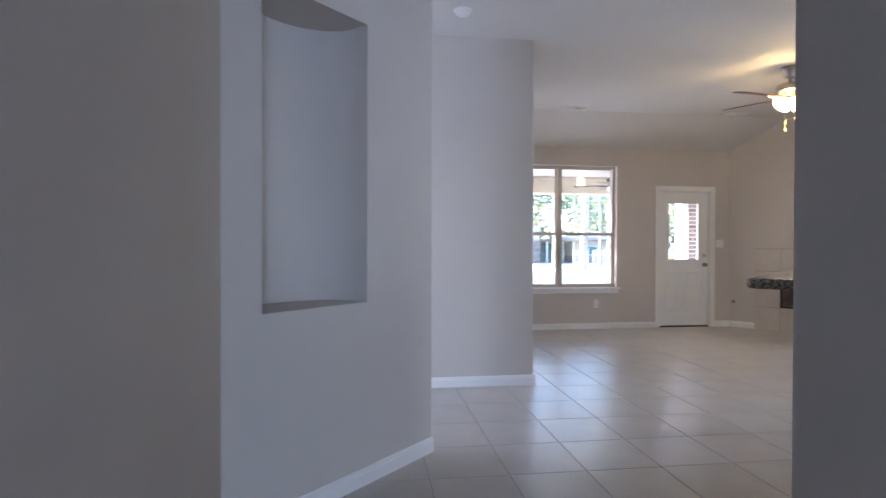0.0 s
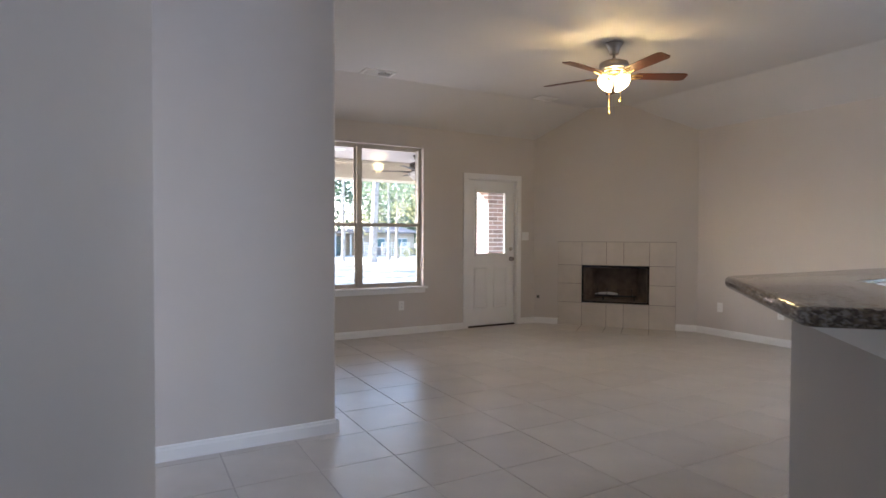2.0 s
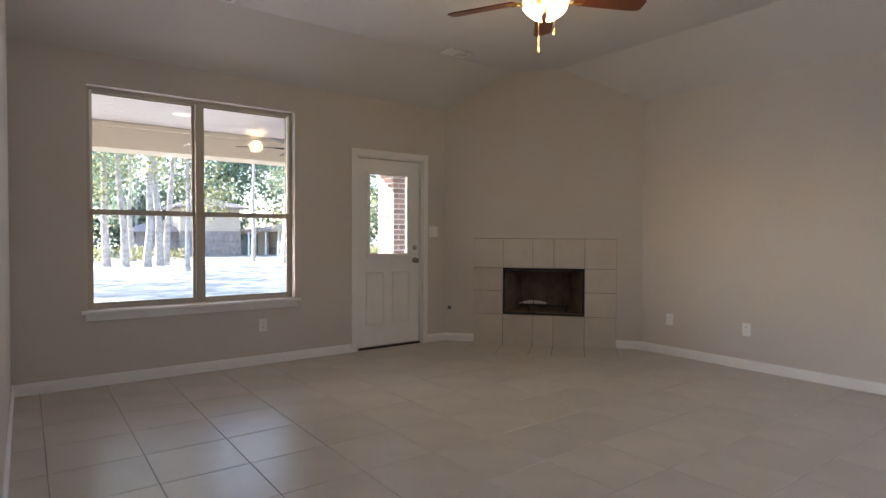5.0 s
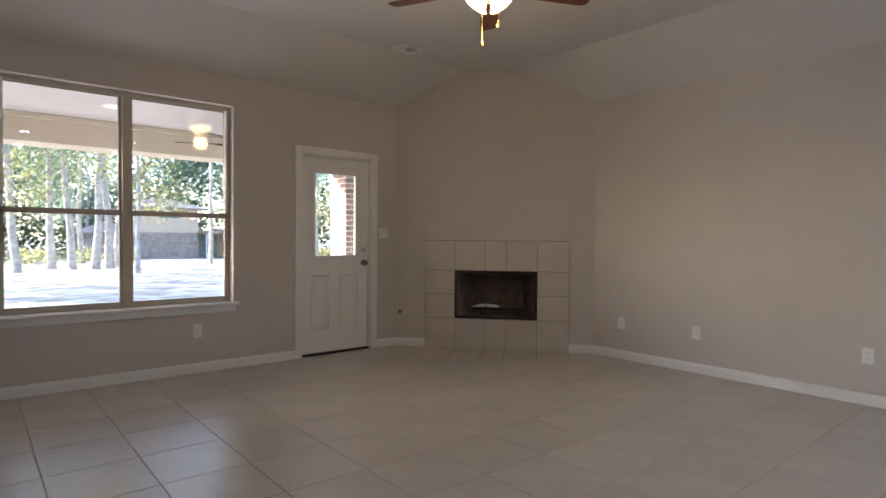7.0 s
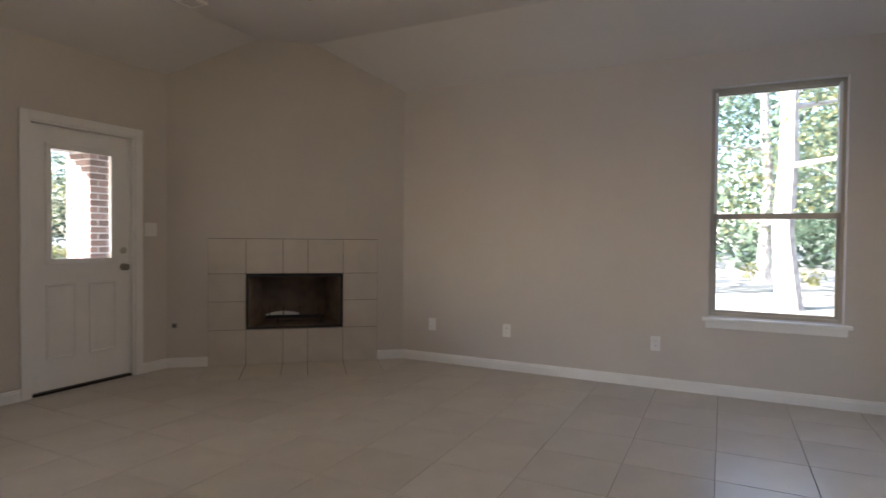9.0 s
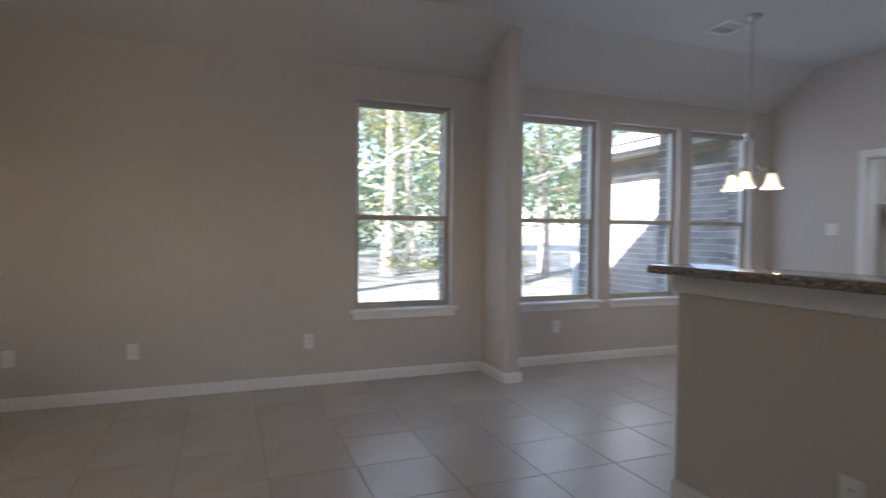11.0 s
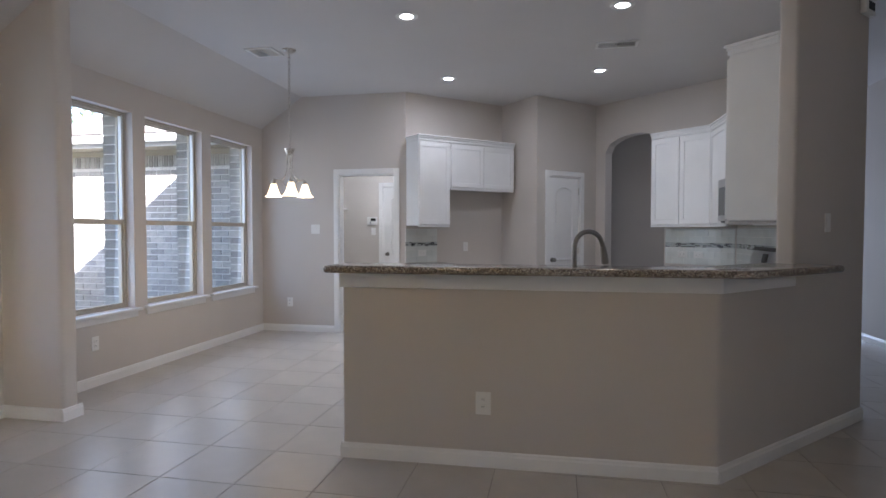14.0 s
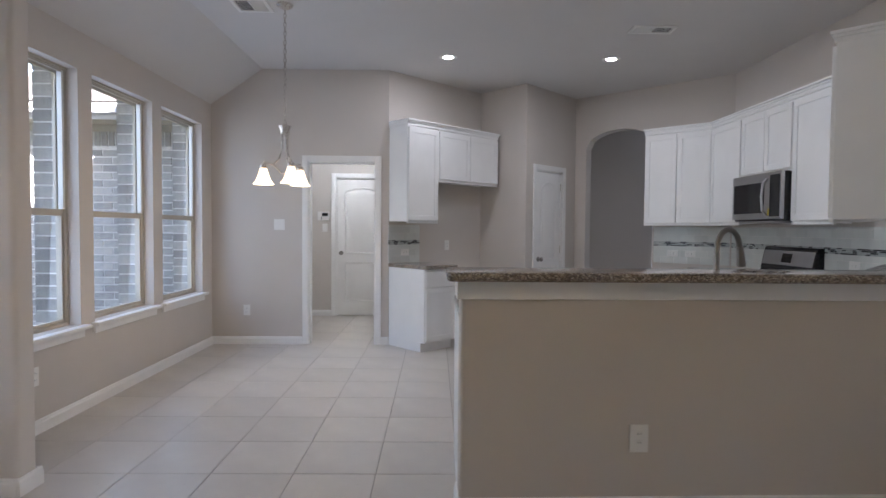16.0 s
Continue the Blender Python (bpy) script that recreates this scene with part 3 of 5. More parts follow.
for a in ((gx0 - 0.03, gx1 + 0.03, gz0 - 0.03, gz0 + 0.012), (gx0 - 0.03, gx1 + 0.03, gz1 - 0.012, gz1 + 0.03), (gx0 - 0.03, gx0 + 0.012, gz0 + 0.012, gz1 - 0.012), (gx1 - 0.012, gx1 + 0.03, gz0 + 0.012, gz1 - 0.012)):
    add_box(fb, a[0], a[1], 0.0005, 0.014, a[2], a[3], 0.004)
part("glazing_bead", fb, DOORW, gd)
gp = part("pane", box(gx0, gx1, -0.024, -0.018, gz0, gz1), GLASS, gd, "clear door glass")
gp.visible_shadow = False
mb = B()
raised(mb, 0.12, GW / 2 - 0.05, 0.25, 0.82, 0.0005)
raised(mb, GW / 2 + 0.05, GW - 0.12, 0.25, 0.82, 0.0005)
part("moulding", mb, DOORW, gd, "two moulded lower panels", True)
knob(gd, 0.055, 0.0, 0.93)
part("deadbolt", lathe([(0.028, 0), (0.03, 0.006), (0.024, 0.016), (0, 0.018)], 20), NICKEL, gd, "satin nickel deadbolt", True, m=pose(0.055, 0, 1.07, -90))
part("threshold", box(-0.01, GW + 0.01, -0.06, 0.035, 0.001, 0.018, 0.004), BRONZE, gd, "dark bronze threshold")

casing("trim_pantry_door", K4, K3, 0.315, 0.895, 2.03)
panel_door("door_2", K4, K3, 0.315, 0.895, 2.03, "narrow white panelled pantry door, closed", True)
casing("trim_utility_doorway", K1, (XD, YD), 5.922 - K1[0], 6.66 - K1[0], 2.025)
casing("trim_utility_door", (4.4, YU), (XD, YU), 5.96 - 4.4, 6.72 - 4.4, 2.03)
panel_door("door_3", (4.4, YU), (XD, YU), 5.96 - 4.4, 6.72 - 4.4, 2.03, "white arch-panelled utility room door, closed", True)
# Unseen door, assumed as the source of the hall's daylight.
fd = thing("door_4", pose(HL[0] + 0.62, -6.06, 0), "assumed glazed front door, out of view, letting daylight into the hall", "door", "", "structure")
fdb = B()
for a in ((0, 1.0, 0.02, 0.25), (0, 1.0, 2.28, 2.4), (0, 0.1, 0.25, 2.28), (0.9, 1.0, 0.25, 2.28)):
    add_box(fdb, a[0], a[1], -0.04, 0, a[2], a[3])
part("leaf", fdb, DOORW, fd)
fp_ = part("pane", box(0.1, 0.9, -0.022, -0.018, 0.25, 2.28), GLASS, fd)
fp_.visible_shadow = False
# Unseen window, added so that light can reach the side hall.
window("window_6", (-1.4, 5.71), (-1.4, 3.345), 0.75, 1.67, 0.8, 2.2, 1, "unseen small sash window added to brighten the side hall")

# ---- living room things ----
# fireplace: 13 inch tiles, cut ones in the middle column
fm = frame_at(DG1, DG0) @ pose(FS, 0.0, 0)
fire = thing("fireplace", fm, "corner fireplace with beige tile surround and open black firebox", "fireplace")
cols = [0, 0.332, 0.664, 0.892, 1.224, 1.556]
rows = [0.0, 0.325, 0.59, 0.85, 1.176]
part("backing", wall_bm((0, 0.001), (1.556, 0.001), -0.006, 0.0, 1.178, [(0.335, 0.335 + FW, 0.325, 0.85)]), DGROUT, fire, "dark grey joints")
for i in range(5):
    for j in range(4):
        if 0 < i < 4 and j in (1, 2):
            continue
        part("tile", box(cols[i] + 0.0022, cols[i + 1] - 0.0022, 0.008, 0.016, rows[j] + 0.0022, rows[j + 1] - 0.0022, 0.0015), FTILE, fire)
part("hearth_bed", box(0, 1.556, 0.018, 0.560, 0.0005, 0.0015), DGROUT, fire, "dark grey joints")
for i in range(5):
    part("hearth_tile", box(cols[i] + 0.0022, cols[i + 1] - 0.0022, 0.018, 0.565, 0.0016, 0.003, 0.0006), FTILE, fire, "flush beige hearth tile")
fo0, fo1, fz0, fz1, fdp = 0.335, 0.335 + FW, 0.33, 0.85, 0.42
bx = B()
add_box(bx, fo0 + 0.02, fo1 - 0.02, -fdp - 0.02, -fdp, fz0 + 0.02, fz1 - 0.02)
for a, b in (((fo0 + 0.02, 0.0), (fo0 + 0.16, -fdp)), ((fo1 - 0.02, 0.0), (fo1 - 0.16, -fdp))):
    vs = [bx.verts.new((a[0], a[1], fz0 + 0.02)), bx.verts.new((b[0], b[1], fz0 + 0.02)), bx.verts.new((b[0], b[1], fz1 - 0.02)), bx.verts.new((a[0], a[1], fz1 - 0.02))]
    bx.faces.new(vs)
part("firebox", bx, FIREBR, fire, "sooty brown firebox lining")
part("firebox_floor", box(fo0 + 0.02, fo1 - 0.02, -fdp, 0.0, fz0, fz0 + 0.02), FIREBR, fire)
part("firebox_top", box(fo0 + 0.02, fo1 - 0.02, -fdp, 0.0, fz1 - 0.02, fz1), IRON, fire)
ff = B()
for a in ((fo0, fo1, fz1 - 0.03, fz1), (fo0, fo1, fz0, fz0 + 0.022), (fo0, fo0 + 0.022, fz0 + 0.022, fz1 - 0.03), (fo1 - 0.022, fo1, fz0 + 0.022, fz1 - 0.03)):
    add_box(ff, a[0], a[1], 0.002, 0.02, a[2], a[3], 0.002)
part("firebox_frame", ff, BLACK, fire, "black metal firebox frame")
gr = B()
for xx in (0.56, 0.74, 0.89, 1.02):
    add_tube(gr, [(xx, -0.30, 0.42), (xx, -0.12, 0.42), (xx, -0.10, 0.52)], 0.008, 6)
add_tube(gr, [(0.5, -0.26, 0.41), (1.06, -0.26, 0.41)], 0.008, 6)
add_tube(gr, [(0.5, -0.15, 0.41), (1.06, -0.15, 0.41)], 0.008, 6)
for xx in (0.53, 0.95):
    for yy in (-0.15, -0.26):
        add_tube(gr, [(xx, yy, 0.35), (xx, yy, 0.42)], 0.007, 6)
part("fire_grate", gr, IRON, fire, "black iron log grate")
part("log_pan", tube([(0.74, -0.2, 0.437), (0.80, -0.21, 0.442), (0.89, -0.22, 0.448), (0.98, -0.21, 0.444), (1.06, -0.19, 0.434)], [0.008, 0.018, 0.022, 0.018, 0.006], 8), PLATE, fire, "pale bar lying on the grate")


def ceiling_fan(name, place, label, blade_mat, body_mat, turn, lit=True, rod=0.06, shade_mat=None, cat="ceiling fan", iron_mat=None):
    f = thing(name, pose(*place, 0, 0, turn), label, cat)
    iron_mat = iron_mat or body_mat
    part("canopy", lathe([(0.0, -0.002), (0.080, -0.002), (0.082, -0.014), (0.068, -0.028), (0.054, -0.055), (0.043, -0.085), (0.042, -0.10), (0.036, -0.106), (0.0, -0.106)][::-1], 32), body_mat, f, "flared canopy", True)
    part("downrod", tube([(0, 0, -0.10), (0, 0, -0.10 - rod)], 0.013, 10), body_mat, f)
    part("rod_collar", lathe([(0.0, -0.098 - rod), (0.026, -0.098 - rod), (0.024, -0.085 - rod), (0.014, -0.078 - rod)], 16), body_mat, f, "", True)
    z = -0.095 - rod
    part("motor_housing", lathe([(0.0, z - 0.115), (0.09, z - 0.115), (0.108, z - 0.108), (0.112, z - 0.095), (0.128, z - 0.088), (0.134, z - 0.078), (0.134, z - 0.045), (0.126, z - 0.028), (0.09, z - 0.012), (0.03, z - 0.002), (0.0, z)], 36), body_mat, f, "", True)
    part("flywheel", lathe([(0.0, z - 0.132), (0.075, z - 0.132), (0.082, z - 0.126), (0.080, z - 0.116), (0.0, z - 0.116)], 28), iron_mat, f, "", True)
    for k in range(5):
        a = k * 72
        m = pose(0, 0, z - 0.145, 0, 0, a) @ pose(0, 0, 0, -11, 0, 0)
        b = B()
        prof = [(0.20, 0.050), (0.22, 0.055), (0.45, 0.064), (0.62, 0.068), (0.655, 0.062), (0.675, 0.045)]
        up = [b.verts.new((x, w, 0.003)) for x, w in prof] + [b.verts.new((x, -w, 0.003)) for x, w in prof[::-1]]
        dn = [b.verts.new((v.co.x, v.co.y, -0.003)) for v in up]
        b.faces.new(up)
        b.faces.new(dn[::-1])
        for i in range(len(up)):
            j = (i + 1) % len(up)
            b.faces.new((up[i], dn[i], dn[j], up[j]))
        bl = part("blade", b, blade_mat, f, "", m=m)
        ib = B()
        add_tube(ib, [(0.07, 0, 0.016), (0.12, 0.0, -0.008), (0.16, 0.03, -0.012), (0.20, 0.034, -0.008), (0.26, 0.022, -0.006)], [0.011, 0.011, 0.010, 0.009, 0.005], 8)
        add_tube(ib, [(0.12, 0.0, -0.008), (0.16, -0.03, -0.012), (0.20, -0.034, -0.008), (0.26, -0.022, -0.006)], [0.010, 0.010, 0.009, 0.005], 8)
        add_tube(ib, [(0.18, -0.034, -0.010), (0.195, 0, -0.011), (0.18, 0.034, -0.010)], 0.007, 6)
        part("blade_iron", ib, iron_mat, bl, "scrolled gilt blade iron", True)
    part("switch_cup", lathe([(0.0, z - 0.185), (0.045, z - 0.185), (0.058, z - 0.172), (0.058, z - 0.14), (0.05, z - 0.133), (0.0, z - 0.133)], 24), body_mat, f, "", True)
    for k in range(4):
        m = pose(0, 0, z - 0.158, 0, 0, k * 90 + 30) @ pose(0.036, 0, 0.0, 0, -50, 0)
        sh = part("shade", lathe([(0.018, -0.020), (0.032, -0.026), (0.043, -0.042), (0.051, -0.062), (0.062, -0.082), (0.078, -0.098), (0.074, -0.099), (0.058, -0.082), (0.047, -0.062), (0.039, -0.042), (0.014, -0.026)], 24), shade_mat or SHADE, f, "flared frosted glass, lit" if lit else "flared frosted glass", True, m=m)
        part("arm", tube([(-0.02, 0, 0.01), (0.0, 0, -0.010), (0, 0, -0.034)], [0.012, 0.015, 0.026], 10), iron_mat, sh)
    for xx, yy, ll in ((0.055, -0.02, 0.16), (-0.035, 0.03, 0.27)):
        ch = part("pull_chain", tube([(xx, yy, z - 0.18), (xx, yy, z - 0.185 - ll)], 0.0025, 6), iron_mat, f)
        part("pull_fob", lathe([(0, 0), (0.010, 0.006), (0.011, 0.022), (0.004, 0.045), (0, 0.047)], 10, m=pose(xx, yy, z - 0.228 - ll)), iron_mat, ch, "", True)
    return f


FANP = (5.135, 5.20, ZC)
ceiling_fan("ceiling_fan", FANP, "pewter and cherry-wood ceiling fan with lit frosted glass shades", BLADE, PEWTER, -27, iron_mat=BRASS)
bulb("fan_bulb", (FANP[0], FANP[1], ZC - 0.55), P_FAN, WARM, 0.09)
bulb("fan_uplight", (FANP[0] - 0.06, FANP[1] - 0.085, ZC - 0.345), P_FANUP, WARM, 0.03)


def vent(place, w, h, turn, label="white ceiling air vent with louvres"):
    v = thing("ceiling_vent", pose(*place, 0, 0, turn), label, "air vent", "ceiling vents")
    fr = B()
    add_box(fr, -w / 2 - 0.03, w / 2 + 0.03, -h / 2 - 0.03, -h / 2, -0.012, -0.001, 0.003)
    add_box(fr, -w / 2 - 0.03, w / 2 + 0.03, h / 2, h / 2 + 0.03, -0.012, -0.001, 0.003)
    add_box(fr, -w / 2 - 0.03, -w / 2, -h / 2, h / 2, -0.012, -0.001, 0.003)
    add_box(fr, w / 2, w / 2 + 0.03, -h / 2, h / 2, -0.012, -0.001, 0.003)
    add_box(fr, -0.006, 0.006, -h / 2, h / 2, -0.011, -0.001)
    part("frame", fr, PLATE, v)
    # No duct is modelled: its shade is a flat dark sheet.
    part("backing", box(-w / 2, w / 2, -h / 2, h / 2, -0.003, -0.001), SLOT, v, "flat dark sheet for the shade behind the louvres")
    n = 9
    for half in (-1, 1):
        for i in range(n):
            x = half * (0.012 + (w / 2 - 0.015) * (i + 0.5) / n)
            part("slat", box(-0.0012, 0.0012, -h / 2, h / 2, -0.007, 0.007, m=pose(x, 0, -0.009, 0, 40 * half, 0)), PLATE, v)
    return v


vent((3.60, 7.14, ZC), 0.30, 0.15, 0)
vent((5.92, 7.13, ZC), 0.22, 0.12, 0)
vent((6.70, 0.50, ZC), 0.22, 0.20, 0)
vent((3.40, 0.08, ZC), 0.32, 0.12, 0)

sd = thing("smoke_detector", pose(1.62, 4.28, ZC), "round white smoke detector on the ceiling", "smoke detector")
part("base", lathe([(0.0, -0.014), (0.068, -0.014), (0.072, -0.001), (0.0, -0.001)], 28), PLATE, sd, "", True)
part("cover", lathe([(0.0, -0.045), (0.035, -0.044), (0.052, -0.032), (0.056, -0.015), (0.0, -0.015)], 28), PLATE, sd, "", True)


def plate_thing(name, m, w, h, label, category, kind_, plate=None):
    t = thing(name, m, label, category, category + "s")
    part("cover_plate", box(-w / 2, w / 2, 0.001, 0.007, -h / 2, h / 2, 0.003), plate or PLATE, t)
    if kind_ == "outlet":
        for zz in (-0.02, 0.02):
            o = part("receptacle", box(-0.017, 0.017, 0.006, 0.010, zz - 0.014, zz + 0.014, 0.003), PLATE, t)
            for xx in (-0.006, 0.006):
                part("slot", box(xx - 0.0012, xx + 0.0012, 0.0095, 0.0105, zz - 0.002, zz + 0.007), SLOT, o)
    elif kind_ == "switch":
        n = 2 if w > 0.1 else 1
        for i in range(n):
            xx = (i - (n - 1) / 2) * 0.046
            part("rocker", box(xx - 0.016, xx + 0.016, 0.006, 0.011, -0.033, 0.033, 0.003), PLATE, t)
    elif kind_ == "hole":
        part("socket", lathe([(0.0, 0), (0.012, 0), (0.012, 0.006), (0.0, 0.006)], 12), SLOT, t, m=pose(0, 0.007, 0, -90))
    return t


def on_wall(p, q, u, z):
    return frame_at(p, q) @ pose(u, 0, z)


O = "white duplex power outlet on the wall"
plate_thing("power_outlet", on_wall(DG0, (2.17, YB), DG0[0] - 4.222, 0.365), 0.075, 0.118, O, "outlet", "outlet")
for yy in (5.888, 5.127, 3.853):
    plate_thing("power_outlet", on_wall((XR, 2.23), DG1, yy - 2.23, 0.362), 0.075, 0.118, O, "outlet", "outlet")
plate_thing("power_outlet", on_wall((XD, YD), (XD, 2.23), 1.5 - YD, 0.36), 0.075, 0.118, O, "outlet", "outlet")
plate_thing("power_outlet", on_wall(K1, (XD, YD), 7.34 - K1[0], 0.38), 0.075, 0.118, O, "outlet", "outlet")
plate_thing("power_outlet", frame_at(BC, BE) @ pose(4.325 - BC[0], 0, 0.355), 0.085, 0.128, "white power outlet low on the bar wall", "outlet", "outlet")
plate_thing("power_outlet", on_wall(K2, K1, 0.60, 1.10), 0.075, 0.118, O, "outlet", "outlet")
plate_thing("light_switch", on_wall(DG0, (2.17, YB), DG0[0] - 6.17, 1.25), 0.118, 0.118, "white double light switch beside the garden door", "light switch", "switch")
plate_thing("light_switch", on_wall(K1, (XD, YD), 6.98 - K1[0], 1.33), 0.118, 0.118, "white double light switch beside the doorway", "light switch", "switch")
plate_thing("light_switch", frame_at(WE, BC) @ pose(0.585, 0, 1.36), 0.075, 0.118, "white light switch on the angled wall", "light switch", "switch")
plate_thing("gas_key_valve", frame_at(DG1, DG0) @ pose(2.10, 0, 0.38), 0.045, 0.045, "small dark gas valve plate in the wall", "gas valve", "hole", KNOB)
plate_thing("light_switch", on_wall((4.4, YU), (XD, YU), 6.88 - 4.4, 1.30), 0.075, 0.118, "white light switch in the utility room", "light switch", "switch")
al = thing("alarm_keypad", on_wall((4.4, YU), (XD, YU), 6.90 - 4.4, 1.47), "white alarm keypad with a small dark screen", "alarm keypad")
part("case", box(-0.085, 0.085, 0.001, 0.028, -0.065, 0.065, 0.008), PLATE, al)
part("screen", box(-0.065, 0.02, 0.028, 0.030, 0.0, 0.045), DGLASS, al)
for i in range(4):
    for j in range(3):
        part("key", box(-0.06 + i * 0.026, -0.042 + i * 0.026, 0.028, 0.031, -0.05 + j * 0.015, -0.04 + j * 0.015, 0.001), SLOT if i == 3 else PLATE, al)
hs = thing("wall_shelf", on_wall((4.4, YU), (XD, YU), 7.50 - 4.4, 1.66), "white utility room shelf with bracket", "shelf")
part("board", box(-0.17, 0.17, 0.001, 0.30, 0, 0.02, 0.003), TRIM, hs)
part("bracket", tube([(0, 0.01, -0.16), (0, 0.03, -0.16), (0, 0.25, -0.004)], 0.008, 8), NICKEL, hs)

# ---- dining chandelier ----
CX, CY = 6.44, 0.51
ch = thing("chandelier", pose(CX, CY, ZC), "brushed nickel chandelier with three lit bell-shaped glass shades", "chandelier")
part("canopy", lathe([(0.0, -0.035), (0.03, -0.033), (0.062, -0.015), (0.066, -0.001), (0.0, -0.001)], 28), NICKEL, ch, "", True)
cb_ = B()
nl = 26
z0c, z1c = -0.035, -0.93
for i in range(nl):
    zc = z0c + (z1c - z0c) * (i + 0.5) / nl
    ll = (z0c - z1c) / nl * 0.62
    pts = []
    for k in range(9):
        a = 2 * math.pi * k / 8
        x, zz = 0.011 * math.cos(a), ll * math.sin(a)
        pts.append((x if i % 2 else 0, 0 if i % 2 else x, zc + zz))
    add_tube(cb_, pts, 0.003, 5)
part("chain", cb_, NICKEL, ch, "nickel link chain")
part("crown", lathe([(0.0, -1.0), (0.036, -1.0), (0.038, -0.99), (0.033, -0.985), (0.04, -0.965), (0.05, -0.945), (0.052, -0.938), (0.02, -0.932), (0.0, -0.93)], 24), NICKEL, ch, "", True)
part("finial", lathe([(0, -1.38), (0.012, -1.37), (0.016, -1.35), (0.008, -1.33), (0.02, -1.31), (0, -1.30)], 16), NICKEL, ch, "", True)
for k in range(3):
    a = math.radians(120 * k)
    c, s = math.cos(a), math.sin(a)
    prof = [(0.026, -0.995), (0.026, -1.10), (0.032, -1.15), (0.055, -1.205), (0.095, -1.238), (0.14, -1.228), (0.168, -1.222), (0.17, -1.246)]
    arm = part("arm", tube([(r * c, r * s, z) for r, z in prof], 0.0075, 10), NICKEL, ch, "", True)
    part("lower_arm", tube([(r * c, r * s, z) for r, z in ((0.095, -1.238), (0.07, -1.262), (0.035, -1.30), (0.010, -1.315))], 0.006, 8), NICKEL, arm, "", True)
    part("socket_cup", lathe([(0.0, -0.035), (0.026, -0.035), (0.03, -0.02), (0.022, 0.0), (0, 0)], 18, m=pose(0.17 * c, 0.17 * s, -1.24)), NICKEL, arm, "", True)
    part("shade", lathe([(0.027, 0.0), (0.035, -0.03), (0.048, -0.07), (0.06, -0.10), (0.082, -0.125), (0.079, -0.126), (0.056, -0.10), (0.044, -0.07), (0.031, -0.03), (0.02, 0.0)], 24, m=pose(0.17 * c, 0.17 * s, -1.268)), CSHADE, ch, "white frosted bell shade, lit", True)
    bulb("chandelier_bulb", (CX + 0.17 * c, CY + 0.17 * s, ZC - 1.43), P_CHAND, (1.0, 0.78, 0.5), 0.03)

# ---- recessed kitchen lights ----
for x, y in ((5.125, 1.10), (5.14, -0.785), (3.45, 1.0), (3.487, -0.785)):
    rl = thing("recessed_light", pose(x, y, ZC), "white round recessed ceiling light, lit", "ceiling light", "kitchen downlights")
    part("trim_ring", lathe([(0.052, -0.002), (0.058, -0.006), (0.088, -0.005), (0.092, -0.001), (0.052, -0.001)], 32), PLATE, rl, "", True)
    part("lens", lathe([(0.0, -0.006), (0.040, -0.0055), (0.052, -0.0022), (0.0, -0.0015)], 32), LED, rl, "bright white lens")
    lamp = area("downlight", (x, y, ZC - 0.025), (x, y, 0), 0.12, 0.12, P_DOWN, (0.93, 0.97, 1.0))
    lamp.data.shape = "DISK"

# ---- bar top ----
tip0 = Vector(WE) + DT * 0.92 - DN * 0.238
tip1 = Vector(WE) + DT * 0.92 - DN * 0.003
tip2 = Vector(PE) + DT * 0.004 - DN * 0.003
pts = [(5.205, 2.63), (2.993, 2.60), tuple(tip0), tuple(tip1), tuple(tip2), tuple(Vector(HI) + DT * 0.004 + DN * 0.05), (HB[0] + 0.02, 2.27), (5.205, 2.27)]
gbm = prism(pts, 1.074, 1.114, (0, 1, 2, 7), 0.035)
es = [e for e in gbm.edges if abs(e.verts[0].co.z - e.verts[1].co.z) < 1e-6]
bmesh.ops.bevel(gbm, geom=es, offset=0.016, segments=4, affect="EDGES", profile=0.5)
solo("bar_top", gbm, GRANITE, "polished brown speckled granite bar top with rounded edge", "countertop", smooth=True)


# ---- cabinets ----
def shaker(parent, x0, x1, y, z0, z1, name="door", handle=False):
    """A shaker front at face y (outward +y)."""
    bm = B()
    s = 0.055
    add_box(bm, x0, x1, y, y + 0.013, z0, z1)
    if z1 - z0 > 0.25:
        for a in ((x0, x1, z1 - s, z1), (x0, x1, z0, z0 + s), (x0, x0 + s, z0 + s, z1 - s), (x1 - s, x1, z0 + s, z1 - s)):
            add_box(bm, a[0], a[1], y + 0.0131, y + 0.021, a[2], a[3], 0.0025)
    else:
        add_box(bm, x0, x1, y + 0.0131, y + 0.02, z0, z1, 0.003)
    return part(name, bm, CABW, parent)


def upper(m, w, z0, z1, doors, label, depth=0.31, crown=True, skip=""):
    c = thing("upper_cabinet", m, label, "cabinet", "upper cabinets")
    part("body", box(0, w, 0.002, depth, z0, z1, 0.002), CABW, c)
    dw = (w - 0.012) / doors
    for i in range(doors):
        shaker(c, 0.006 + i * dw + 0.003, 0.006 + (i + 1) * dw - 0.003, depth + 0.001, z0 + 0.012, z1 - 0.03)
    part("light_rail", box(0.003, w - 0.003, depth - 0.012, depth + 0.014, z0 - 0.02, z0 - 0.001, 0.003), CABW, c)
    if crown:
        cr = B()
        for i, (o, h) in enumerate(((0.012, 0.0), (0.02, 0.018), (0.035, 0.04))):
            add_box(cr, -o * 0.4, w + o * 0.4, 0.002, depth + o, z1 + h - 0.012 * (i == 0), z1 + (0.018, 0.04, 0.06)[i], 0.004)
        part("crown", cr, CABW, c, "stepped crown moulding")
    return c


